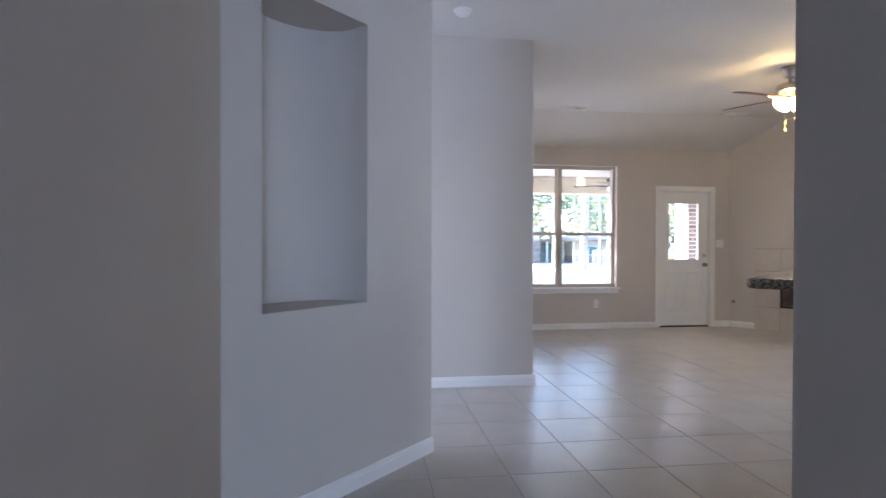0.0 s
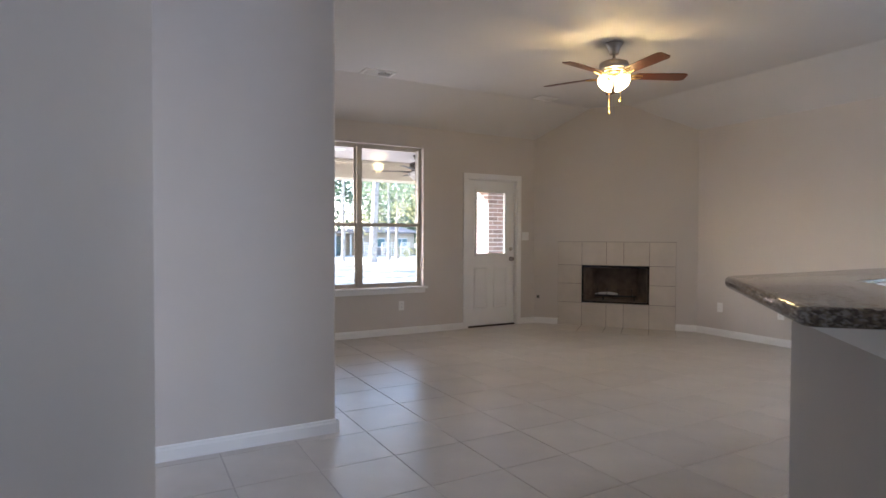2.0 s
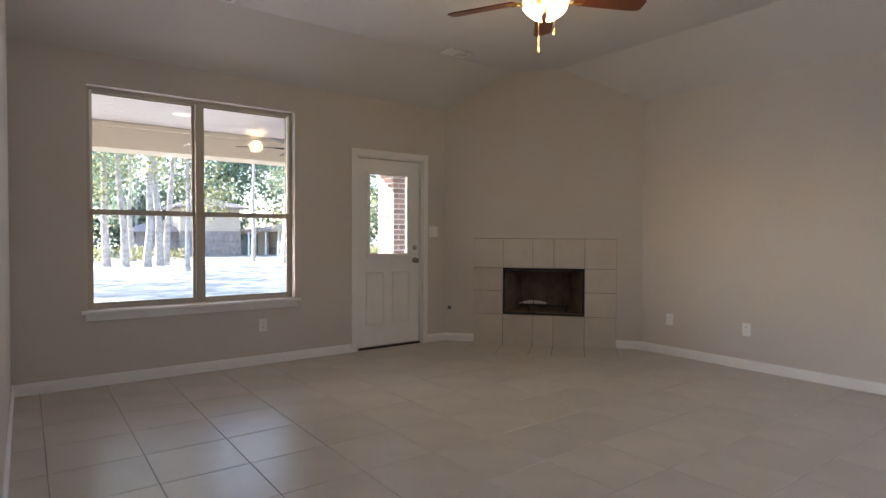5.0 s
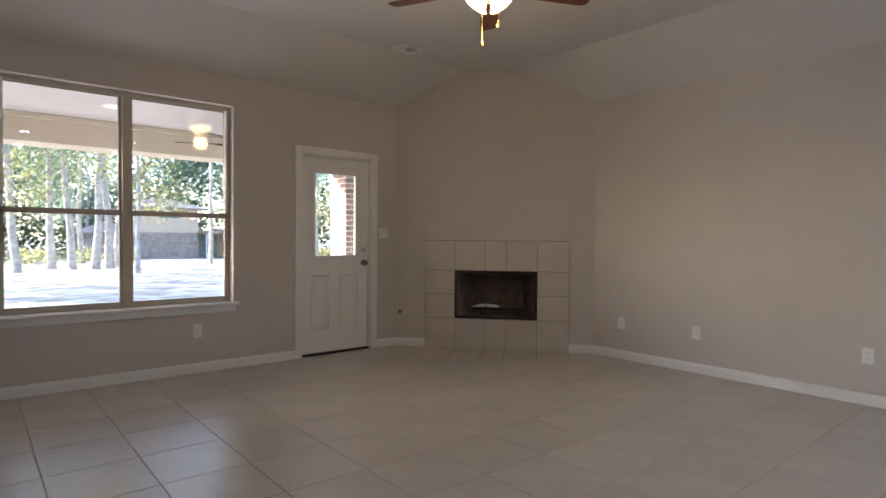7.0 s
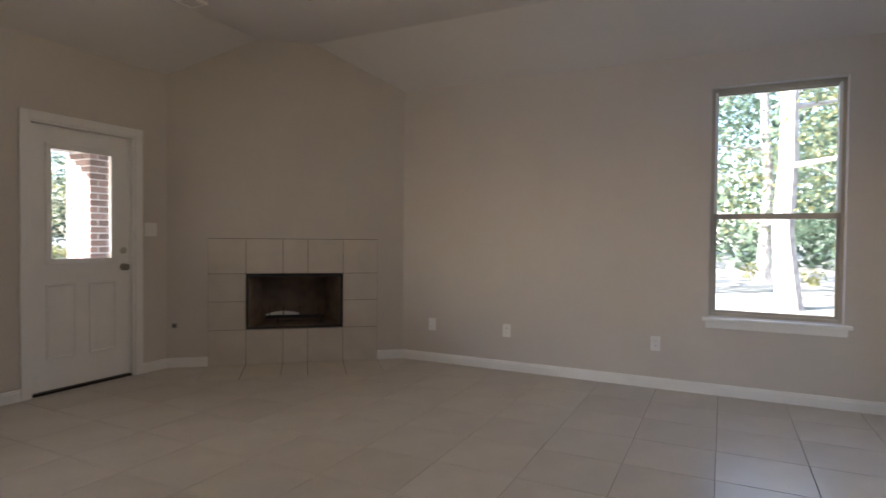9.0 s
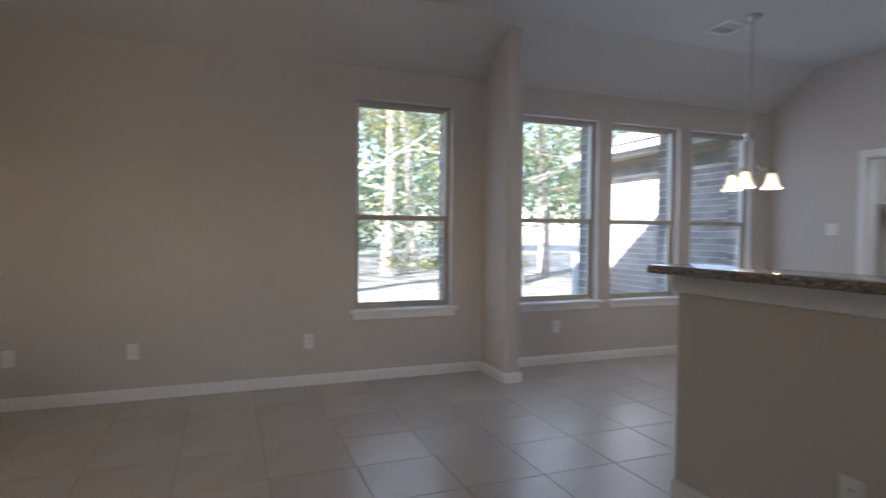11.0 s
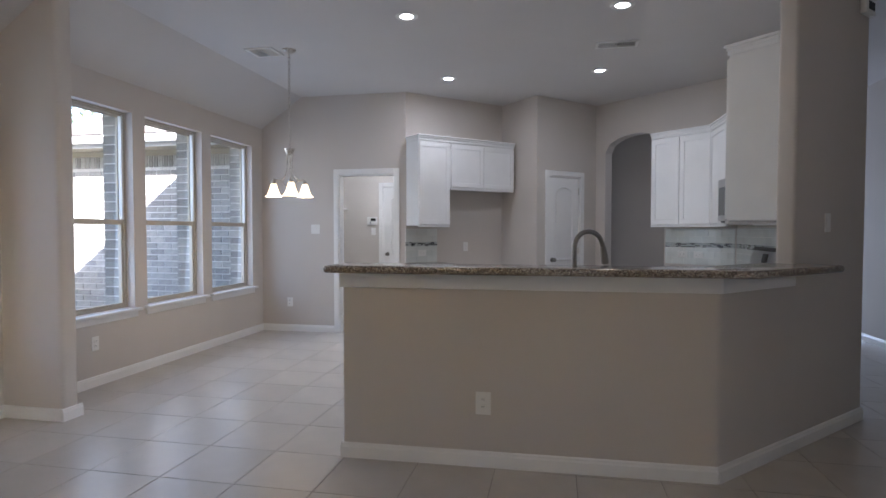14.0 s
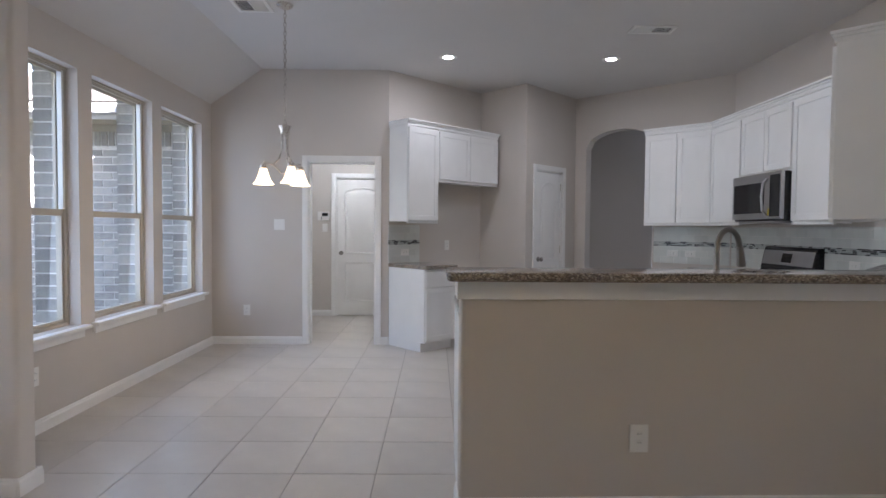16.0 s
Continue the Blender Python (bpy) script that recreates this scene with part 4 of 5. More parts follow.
def base_unit(m, w, label, depth=0.60, drawers=1, doors=1, h=0.87):
    c = thing("base_cabinet", m, label, "cabinet", "base cabinets")
    part("body", box(0, w, 0.002, depth, 0.10, h, 0.002), CABW, c)
    part("toe_kick", box(0, w, 0.002, depth - 0.06, 0.0, 0.10), CABW, c)
    if drawers:
        shaker(c, 0.008, w - 0.008, depth + 0.001, h - 0.18, h - 0.02, "drawer")
    dw = (w - 0.012) / doors
    for i in range(doors):
        shaker(c, 0.006 + i * dw + 0.003, 0.006 + (i + 1) * dw - 0.003, depth + 0.001, 0.115, h - (0.195 if drawers else 0.02))
    return c


fk = frame_at(K2, K1)
upper(fk @ pose(0.04, 0, 0), 1.00, 1.84, 2.41, 2, "short white two-door cabinet over the refrigerator space")
upper(fk @ pose(1.045, 0, 0), 0.445, 1.375, 2.41, 1, "tall narrow white shaker upper cabinet")
base_unit(fk @ pose(1.045, 0, 0), 0.445, "narrow white base cabinet with a drawer")
solo("countertop", box(1.04, 1.50, 0.002, 0.635, 0.872, 0.91, 0.008), GRANITE, "small speckled granite worktop beside the refrigerator space", "countertop", m=fk)


def splash(m, w, z0, z1, band, tw=0.152, th=0.076, gap=0.003):
    """Glass subway tiling in running bond with a thin mosaic band."""
    s = thing("backsplash", m, "pale glass subway tile backsplash with a mosaic strip", "backsplash", "", "structure")
    part("bed", box(0, w, 0.0012, 0.004, z0, z1), MORTAR, s)
    z, r = z0, 0
    while z < z1 - 0.005:
        if band[0] <= z < band[1] - 0.005:
            z = band[1]
        top = min(z + th, z1)
        if z < band[0] < top:
            top = band[0]
        x = -tw / 2 * (r % 2)
        while x < w:
            a, b = max(0, x), min(w, x + tw)
            if b - a > 0.012:
                part("tile", box(a + gap / 2, b - gap / 2, 0.004, 0.010, z + gap / 2, top - gap / 2), SUBWAY, s)
            x += tw
        z, r = top, r + 1
    rnd = random.Random(5)
    dk, lt = B(), B()
    zz = band[0]
    while zz < band[1] - 0.004:
        x = 0.0
        while x < w - 0.01:
            ln = rnd.choice((0.03, 0.045, 0.06, 0.075))
            add_box(dk if rnd.random() < 0.36 else lt, x + 0.001, min(w, x + ln) - 0.001, 0.004, 0.0095, zz + 0.001, zz + 0.0125)
            x += ln
        zz += 0.0135
    tagged(part("mosaic_dark", dk, MOSD, s, "dark glass mosaic strips"), kind="stuff")
    tagged(part("mosaic_light", lt, MOSL, s, "pale stone mosaic strips"), kind="stuff")
    return s


splash(fk @ pose(1.045, 0, 0), 0.46, 0.912, 1.338, (1.115, 1.17))

# range wall, from the far corner towards the angled bar wall
rm = frame_at(KC, K5)
RL = KC[1] - K5[1]


def ru(y):
    return KC[1] - y


upper(rm @ pose(ru(-0.51), 0, 0), 0.60, 1.375, 2.41, 1, "white shaker upper cabinet beside the microwave")
upper(rm @ pose(ru(0.285), 0, 0), 0.79, 1.825, 2.41, 2, "short white cabinet above the microwave")
upper(rm @ pose(ru(0.80), 0, 0), 0.51, 1.375, 2.41, 1, "white shaker upper cabinet by the range")
# angled corner
cm = frame_at(K5, K4)
upper(cm @ pose(0.14, 0, 0), 0.735, 1.375, 2.41, 2, "white two-door shaker cabinet on the angled wall")
# behind the angled bar wall
bmx = frame_at(PI, KC)
upper(bmx @ pose(0.02, 0, 0), 0.66, 1.375, 2.45, 1, "white upper cabinet backing the angled wall, its plain side showing")
splash(cm @ pose(0.02, 0, 0), 0.85, 0.912, 1.338, (1.115, 1.17))
splash(rm @ pose(0.02, 0, 0), RL - 0.03, 0.912, 1.338, (1.115, 1.17))

base_unit(rm @ pose(ru(-0.51), 0, 0), 0.42, "white base cabinet beside the range")
base_unit(rm @ pose(ru(0.70), 0, 0), 0.42, "white base cabinet by the range")
solo("countertop", box(ru(-0.51), ru(-0.94), 0.011, 0.635, 0.872, 0.91, 0.008), GRANITE, "speckled granite worktop beside the range", "countertop", m=rm)
solo("countertop", box(ru(0.70), ru(0.275) - 0.005, 0.011, 0.635, 0.872, 0.91, 0.008), GRANITE, "speckled granite worktop by the range", "countertop", m=rm)

for m_, u_ in ((cm, 0.44), (cm, 0.64), (rm, ru(0.62)), (fk, 1.27)):
    plate_thing("power_outlet", m_ @ pose(u_, 0.011, 1.03) @ pose(0, 0, 0, 0, 90, 0), 0.075, 0.118, "white power outlet set sideways in the tiling", "outlet", "outlet")

# range
rg = thing("range", rm @ pose(ru(0.27), 0.012, 0), "stainless steel electric range with black back panel", "range")
RW = 0.76
part("body", box(0, RW, 0.03, 0.62, 0.02, 0.905, 0.004), STEEL, rg)
part("cooktop", box(0, RW, 0.03, 0.64, 0.906, 0.918, 0.004), DGLASS, rg, "black glass cooktop")
part("oven_door", box(0.02, RW - 0.02, 0.621, 0.65, 0.22, 0.78, 0.006), STEEL, rg)
part("oven_window", box(0.12, RW - 0.12, 0.651, 0.653, 0.36, 0.66), DGLASS, rg)
part("oven_handle", tube([(0.08, 0.655, 0.74), (0.08, 0.69, 0.74), (RW - 0.08, 0.69, 0.74), (RW - 0.08, 0.655, 0.74)], 0.011, 8), STEEL, rg)
bp = B()
vs = [(y, z) for y, z in ((0.0, 0.918), (0.10, 0.918), (0.10, 0.96), (0.06, 1.14), (0.045, 1.155), (0.0, 1.155))]
lo = [bp.verts.new((0, y, z)) for y, z in vs]
hi = [bp.verts.new((RW, y, z)) for y, z in vs]
bp.faces.new(lo)
bp.faces.new(hi)
for i in range(6):
    bp.faces.new((lo[i], lo[(i + 1) % 6], hi[(i + 1) % 6], hi[i]))
bk = part("back_panel", bp, BLACK, rg, "black sloped control panel")
pm = pose(0, 0.1015, 0.96, math.degrees(math.atan2(0.04, 0.18)), 0, 0)
part("control_face", box(0.015, RW - 0.015, 0.0, 0.003, 0.03, 0.165, 0.001, m=pm), STEEL, bk, "stainless control strip")
part("display", box(RW / 2 - 0.07, RW / 2 + 0.07, 0.0035, 0.006, 0.055, 0.14, m=pm), DGLASS, bk, "dark display")
# microwave
mw = thing("microwave", rm @ pose(ru(0.278), 0.002, 1.385), "stainless over-the-range microwave with dark window", "microwave")
part("body", box(0, 0.775, 0.0, 0.37, 0.005, 0.425, 0.003), BLACK, mw)
part("front", box(0.0, 0.775, 0.371, 0.40, 0.02, 0.425, 0.004), STEEL, mw, "stainless front")
part("window", box(0.245, 0.74, 0.401, 0.404, 0.075, 0.345, 0.001), DGLASS, mw, "dark door glass")
part("control_panel", box(0.02, 0.16, 0.401, 0.404, 0.04, 0.40, 0.001), BLACK, mw, "black control panel")
part("handle", tube([(0.20, 0.402, 0.055), (0.20, 0.44, 0.09), (0.20, 0.452, 0.21), (0.20, 0.44, 0.33), (0.20, 0.402, 0.37)], 0.012, 10), STEEL, mw, "curved steel handle", True)
part("underside_vent", box(0.05, 0.72, 0.03, 0.36, -0.012, 0.004), STEEL, mw)
part("sticker", box(0.165, 0.182, 0.4045, 0.4052, 0.05, 0.11), mat("yellow_sticker", (0.7, 0.55, 0.05), 0.5), mw, "small yellow sticker")

# bar-side worktop with sink and tap
sm = frame_at((5.12, 2.32), (3.17, 2.32))
for i in range(3):
    base_unit(frame_at((3.22 + 0.64 * i, 2.316), (3.86 + 0.64 * i, 2.316)) @ pose(0.638, 0, 0, 0, 0, 180), 0.636, "white base cabinet behind the bar", doors=2)
solo("countertop", box(3.25, 5.14, 1.685, 2.316, 0.872, 0.91, 0.008), GRANITE, "speckled granite worktop behind the bar", "countertop")
sk = thing("sink", pose(3.83, 1.93, 0.9105), "stainless steel kitchen sink let into the worktop", "sink")
part("rim", box(-0.40, 0.40, -0.20, 0.12, 0.0, 0.006, 0.003), STEEL, sk)
# A flat black sheet gives the shade inside the bowl.
part("bowl_shade", box(-0.36, 0.36, -0.17, 0.09, 0.0062, 0.0075), BLACK, sk)
fa = thing("kitchen_faucet", pose(3.83, 2.15, 0.9105, 0, 0, -150), "brushed nickel gooseneck kitchen faucet", "faucet")
part("base", lathe([(0.0, 0), (0.028, 0), (0.029, 0.01), (0.02, 0.04), (0.018, 0.10), (0, 0.10)], 20), KNOB, fa, "", True)
gn = [(0, 0, 0.08), (0, 0, 0.28)] + [(0.096 - 0.096 * math.cos(math.pi * i / 12), 0, 0.298 + 0.096 * math.sin(math.pi * i / 12)) for i in range(12)] + [(0.198, 0, 0.29)]
part("neck", tube(gn, 0.0145, 12), KNOB, fa, "", True)
hd = part("spray_head", lathe([(0.0, -0.095), (0.021, -0.093), (0.023, -0.08), (0.020, -0.03), (0.0175, 0.0), (0, 0)], 16, m=pose(0.198, 0, 0.292, 0, -9, 0)), KNOB, fa, "", True)
part("spray_button", box(0.214, 0.226, -0.008, 0.008, 0.238, 0.262, 0.003), BLACK, hd, "small dark spray button")
part("collar", lathe([(0.0145, -0.006), (0.019, -0.005), (0.019, 0.005), (0.0145, 0.006)], 16, m=pose(0.197, 0, 0.297, 0, -9, 0)), KNOB, hd, "", True)
part("lever", tube([(0, 0.018, 0.06), (0, 0.05, 0.07), (0.02, 0.10, 0.10)], [0.011, 0.009, 0.006], 10), KNOB, fa, "", True)

# lamp and fixture added out of view to brighten the utility room
ul = thing("utility_fill_light", pose(6.3, -2.3, ZC), "unseen flush white ceiling light added to brighten the utility room", "ceiling light")
part("dome", lathe([(0.0, -0.10), (0.08, -0.09), (0.13, -0.055), (0.15, -0.02), (0.15, -0.001), (0, -0.001)], 28), CSHADE, ul, "lit white dome of the added light", True)
bulb("utility_fill_bulb", (6.3, -2.3, ZC - 0.16), P_UTIL, (0.84, 0.94, 1.0), 0.08)

dc = thing("door_chime", frame_at(WE, BC) @ pose(0.10, 0, 2.81), "white door chime box high on the angled wall", "door chime")
part("case", box(-0.075, 0.075, 0.001, 0.045, -0.06, 0.06, 0.01), PLATE, dc)
part("grille", box(-0.05, 0.05, 0.0455, 0.047, -0.035, 0.02), SLOT, dc)

# ---- outdoors: patio ----
GZ = -0.16
PB0, PB1, PZ = 9.90, 10.30, 2.46         # beam faces and ceiling height of the patio
solo("patio_slab", prism([(-0.6, YB + 0.2), (9.2, YB + 0.2), (9.2, 10.6), (-0.6, 10.6)], GZ - 0.05, -0.05), CONCR, "grey concrete patio slab", "patio", "structure")
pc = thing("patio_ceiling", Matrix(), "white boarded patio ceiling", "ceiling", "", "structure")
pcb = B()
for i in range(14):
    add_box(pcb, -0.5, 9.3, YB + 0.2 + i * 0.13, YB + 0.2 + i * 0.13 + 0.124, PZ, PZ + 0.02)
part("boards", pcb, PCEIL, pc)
solo("patio_roof", prism([(-3.5, 8.1), (9.6, 8.1), (9.6, 10.8), (-3.5, 10.8)], PZ + 0.03, PZ + 0.35), SHINGLE, "shingled patio roof", "roof", "structure")
pbm = thing("patio_beam", Matrix(), "cream painted beam at the edge of the patio roof", "beam", "", "structure")
part("beam", box(-0.5, 9.3, PB0, PB1, 2.16, PZ + 0.028, 0.008), SOFFIT, pbm)
part("cove", box(-0.5, 9.3, PB0 - 0.03, PB0 - 0.001, PZ - 0.06, PZ - 0.001, 0.01), SOFFIT, pbm)
solo("patio_wall_end", box(-0.62, -0.5, YB + 0.2, PB0, GZ, PZ), BRICKR, "brick end wall of the patio", "wall", "structure")
pl_ = thing("patio_light", pose(3.78, 9.02, PZ), "white round recessed patio light, unlit", "ceiling light")
part("trim_ring", lathe([(0.060, -0.004), (0.066, -0.009), (0.098, -0.007), (0.102, -0.001), (0.060, -0.001)], 28), PLATE, pl_, "", True)
part("lens", lathe([(0.0, -0.006), (0.059, -0.005), (0.059, -0.001), (0.0, -0.001)], 28), PLATE, pl_)


def brick_block(name, origin, turn, W, D, H, label, material, mat_far, parts, kind="structure", category="column", size=(0.20, 0.062, 0.013)):
    """Running-bond bricks on the front (and ends) of a mortar core; the first ones are single parts."""
    ob = thing(name, pose(*origin, 0, 0, turn), label, category, "", kind)
    part("mortar", box(0.006, W - 0.006, 0.006, D - 0.006, 0, H), MORTAR, ob, "pale mortar joints")
    bl, bh, gap = size
    sizes = {}
    rest = B()
    n = 0
    sides = [(0, 0, 0, W)] + ([(90, W, 0, D), (180, W, D, W), (270, 0, D, D)] if D > 0.25 else [])
    rows_ = int(H / (bh + gap))
    for r in range(rows_):
        for ang, sx, sy, L in sides:
            x = -(bl + gap) / 2 * (r % 2)
            while x < L - 0.02:
                a, b = max(0.0, x), min(L, x + bl)
                if b - a > 0.03:
                    key = round(b - a, 3)
                    m = pose(sx, sy, 0, 0, 0, ang) @ pose(a, 0, r * (bh + gap))
                    if n < parts:
                        if key not in sizes:
                            sizes[key] = mesh_of("brick", box(0, key, -0.004, 0.03, 0, bh), material)
                        o = new("brick", sizes[key])
                        o.parent = ob
                        o.matrix_basis = m
                    else:
                        add_box(rest, 0, key, -0.004, 0.03, 0, bh, 0, m)
                    n += 1
                x += bl + gap
    if n > parts:
        tagged(part("brickwork", rest, mat_far, ob), kind="stuff")
    else:
        rest.free()
    return ob


def island_vary(m, amount):
    """Vary a joined mesh piece by piece."""
    t, b = nodes_of(m)
    hsv = [n for n in t.nodes if n.bl_idname == "ShaderNodeHueSaturation"][0]
    ge = t.nodes.new("ShaderNodeNewGeometry")
    mr = t.nodes.new("ShaderNodeMapRange")
    mr.inputs[3].default_value, mr.inputs[4].default_value = 1 - amount, 1 + amount
    t.links.new(ge.outputs["Random Per Island"], mr.inputs[0])
    t.links.new(mr.outputs[0], hsv.inputs["Value"])


BRICKBF = mat("grey_brown_brick_far", (0.37, 0.355, 0.33), 0.9, bump=0.5, bump_scale=60)
island_vary(BRICKBF, 0.26)
island_vary(LEAF, 0.55)
island_vary(LEAFY, 0.5)
BRICKRF = mat("red_brown_brick_far", (0.26, 0.185, 0.16), 0.9, bump=0.5, bump_scale=60)
island_vary(BRICKRF, 0.35)
brick_block("brick_column", (6.86, 9.86, GZ), 0, 0.44, 0.44, 2.32, "red-brown brick patio column with pale joints", BRICKR, BRICKRF, 400, size=(0.193, 0.060, 0.017))
pf = ceiling_fan("ceiling_fan", (5.02, 9.0, PZ), "dark bronze patio ceiling fan with pale glass", BRONZE, BRONZE, 10, False, 0.0, PATIOC)

# wing of the house beside the dining nook
WY = -1.62
brick_block("wing_wall", (7.95, WY, GZ), 0, 3.20, 0.20, 2.37, "grey-brown brick wall of the house wing", BRICKB, BRICKBF, 300, category="wall", size=(0.212, 0.071, 0.016)).matrix_world = pose(11.15, WY, GZ, 0, 0, 180)
solo("wing_end", box(10.95, 11.14, -8.0, WY - 0.21, GZ, 2.44), BRICKBF, "brick end wall of the house wing", "wall", "structure")
sc_ = thing("soldier_course", pose(11.15, WY, GZ + 2.37, 0, 0, 180), "band of upright bricks under the wing's eave", "brickwork", "", "structure")
part("mortar", box(0.006, 3.194, 0.006, 0.194, 0.0, 0.25), MORTAR, sc_, "pale mortar joints")
smesh = mesh_of("brick", box(0, 0.066, -0.004, 0.03, 0.012, 0.225), BRICKB)
for i in range(39):
    o = new("brick", smesh)
    o.parent = sc_
    o.matrix_basis = pose(0.01 + i * 0.081, 0, 0)
# brick skin outside the window walls: the piers between the openings show through the glass
skin = thing("brick_skin", Matrix(), "grey-brown brick piers outside between the windows", "brickwork", "", "structure")
piers = [(YD - 0.30, WIN_D[2][0] + 0.012), (WIN_D[2][1] - 0.012, WIN_D[1][0] + 0.012), (WIN_D[1][1] - 0.012, WIN_D[0][0] + 0.012), (WIN_D[0][1] - 0.012, 2.607), (3.457, 3.70)]
skin_mesh = {}
for y0, y1 in piers:
    part("mortar", box(7.881, 8.022, y0 + 0.004, y1 - 0.004, GZ, 2.59), MORTAR, skin, "pale mortar joints")
    for r in range(31):
        y = y0 - (0.114 if r % 2 and y1 - y0 > 0.25 else 0.0)
        while y < y1 - 0.02:
            a, b = max(y, y0), min(y + 0.217, y1)
            if y1 - b < 0.04:
                b = y1
            if b - a > 0.03:
                key = round(b - a, 3)
                if key not in skin_mesh:
                    skin_mesh[key] = mesh_of("brick", box(7.879, 8.028, 0, key, 0, 0.076), BRICKB)
                o = new("brick", skin_mesh[key])
                o.parent = skin
                o.matrix_basis = pose(0, a, GZ + r * 0.087)
            y += 0.228
ev = thing("wing_eave", Matrix(), "cream eave and fascia of the house wing", "eave", "", "structure")
part("soffit", box(8.0, 11.40, WY - 0.1, WY + 0.45, 2.462, 2.49), SOFFIT, ev)
part("frieze_board", box(8.0, 11.16, WY + 0.005, WY + 0.03, 2.38, 2.461), SOFFIT, ev)
part("fascia", box(8.0, 11.42, WY + 0.451, WY + 0.475, 2.44, 2.60), PATIOC, ev, "white fascia board")
part("gutter", box(8.0, 11.42, WY + 0.476, WY + 0.57, 2.49, 2.60, 0.02), PATIOC, ev, "white gutter")
rb = B()
v = [rb.verts.new(c) for c in ((8.36, WY + 0.58, 2.61), (11.48, WY + 0.58, 2.61), (9.5, -5.2, 4.4), (8.36, -5.2, 4.4), (11.48, -9.0, 2.61))]
rb.faces.new((v[0], v[1], v[2], v[3]))
rb.faces.new((v[1], v[4], v[2]))
solo("wing_roof", rb, SHINGLE, "weathered shingle hip roof of the wing", "roof", "structure")
acm = mat("pale_grey_metal", (0.42, 0.46, 0.48), 0.5, vary=0.05)
ac = thing("electrical_cabinet", pose(10.78, -1.0, GZ), "pale grey louvred metal utility cabinet outside", "utility cabinet")
part("body", box(-0.17, 0.17, -0.15, 0.15, 0.0, 1.08, 0.012), acm, ac)
part("lid", box(-0.18, 0.18, -0.16, 0.16, 1.081, 1.11, 0.006), acm, ac)
for k in range(12):
    part("louvre", box(-0.14, 0.14, 0.151, 0.163, 0.12 + k * 0.075, 0.155 + k * 0.075, 0.003), acm, ac)

# ---- ground, neighbours, trees ----
def ground_z(x, y):
    """Lawn height: level by the house, falling gently away."""
    k = min(1.0, max(0.0, (y - 18) / 40))
    d = max(0.0, math.hypot(x - 4, y - 5) - 13)
    return GZ - 0.001 - 0.7 * k * k * (3 - 2 * k) + 0.12 * noise.noise((x * 0.11, y * 0.11, 0)) * min(1, d / 8)


gb2 = B()
N = 60
gv = []
for i in range(N + 1):
    row = []
    for j in range(N + 1):
        x = 4 + math.copysign(abs(i / N * 2 - 1) ** 2.2, i / N * 2 - 1) * 420
        y = 6 + math.copysign(abs(j / N * 2 - 1) ** 2.2, j / N * 2 - 1) * 420
        row.append(gb2.verts.new((x, y, ground_z(x, y))))
    gv.append(row)
for i in range(N):
    for j in range(N):
        gb2.faces.new((gv[i][j], gv[i + 1][j], gv[i + 1][j + 1], gv[i][j + 1]))
solo("ground", gb2, LAWN, "lawn strewn with dry leaves, with patches of shade in its colour", "ground", "structure", True)


PANE = mat("teal_pane", (0.10, 0.17, 0.18), 0.15)
HBRICK = mat("grey_stone_brick", (0.25, 0.21, 0.19), 0.9, vary=0.35, scale=3, bump=0.5)


def hip(W, D, H, rise, o=0.6):
    r = B()
    a = [r.verts.new(c) for c in ((-W / 2 - o, -o, H), (W / 2 + o, -o, H), (W / 2 + o, D + o, H), (-W / 2 - o, D + o, H), (-W / 14, D / 2, H + rise), (W / 14, D / 2, H + rise))]
    b = [r.verts.new((v.co.x, v.co.y, H - 0.16)) for v in a[:4]]
    for f in ((0, 1, 5, 4), (1, 2, 5), (2, 3, 4, 5), (3, 0, 4)):
        r.faces.new([a[k] for k in f])
    for i in range(4):
        r.faces.new((a[i], b[i], b[(i + 1) % 4], a[(i + 1) % 4]))
    r.faces.new(b)
    return r


def neighbour(place, turn, W, D, H, brick_to, rise, windows, label):
    """A hip-roofed house: brick below, tan siding above, framed windows (x, z, width, height) in front."""
    h = thing("neighbour_house", pose(*place, 0, 0, turn), label, "house")
    part("wall", box(-W / 2, W / 2, 0, D, 0, brick_to), HBRICK, h, "grey-brown brick lower wall")
    part("upper_wall", box(-W / 2 + 0.02, W / 2 - 0.02, 0.03, D, brick_to + 0.001, H), STUCCO, h, "tan upper wall")
    part("roof", hip(W, D, H, rise), SHINGLE, h, "weathered shingle hip roof")
    for xx, zz, ww, hh in windows:
        w = part("window", box(xx - ww / 2, xx + ww / 2, -0.05, -0.002, zz, zz + hh), PATIOC, h)
        for k in (0, 1):
            c = xx + (k - 0.5) * ww / 2
            part("pane", box(c - ww / 4 + 0.04, c + ww / 4 - 0.04, -0.07, -0.051, zz + 0.07, zz + hh - 0.07), PANE, w, "dark teal window glass")
    return h


h1 = neighbour((17.0, 60, -0.95), 0, 5.6, 7, 4.85, 2.5, 1.15, ((0.1, 3.75, 1.9, 0.85),), "two-storey tan and brick house across the lawn")
part("side_wing", box(-6.3, -2.82, 1.0, 6, 0, 2.45), HBRICK, h1, "low brick side wing")
part("wing_roof", hip(4.0, 5.0, 2.45, 1.0, 0.5), SHINGLE, h1, "weathered shingle wing roof", m=pose(-4.4, 1.0, 0))
part("porch_roof", box(2.81, 6.6, -1.2, 4, 2.45, 2.75, 0.05), SHINGLE, h1, "flat porch roof")
part("porch_wall", box(2.81, 6.4, 2.0, 2.2, 0, 2.45), STUCCO, h1)
part("sliding_door", box(3.2, 5.2, 1.93, 1.99, 0.1, 2.2), PANE, h1, "dark sliding glass door")
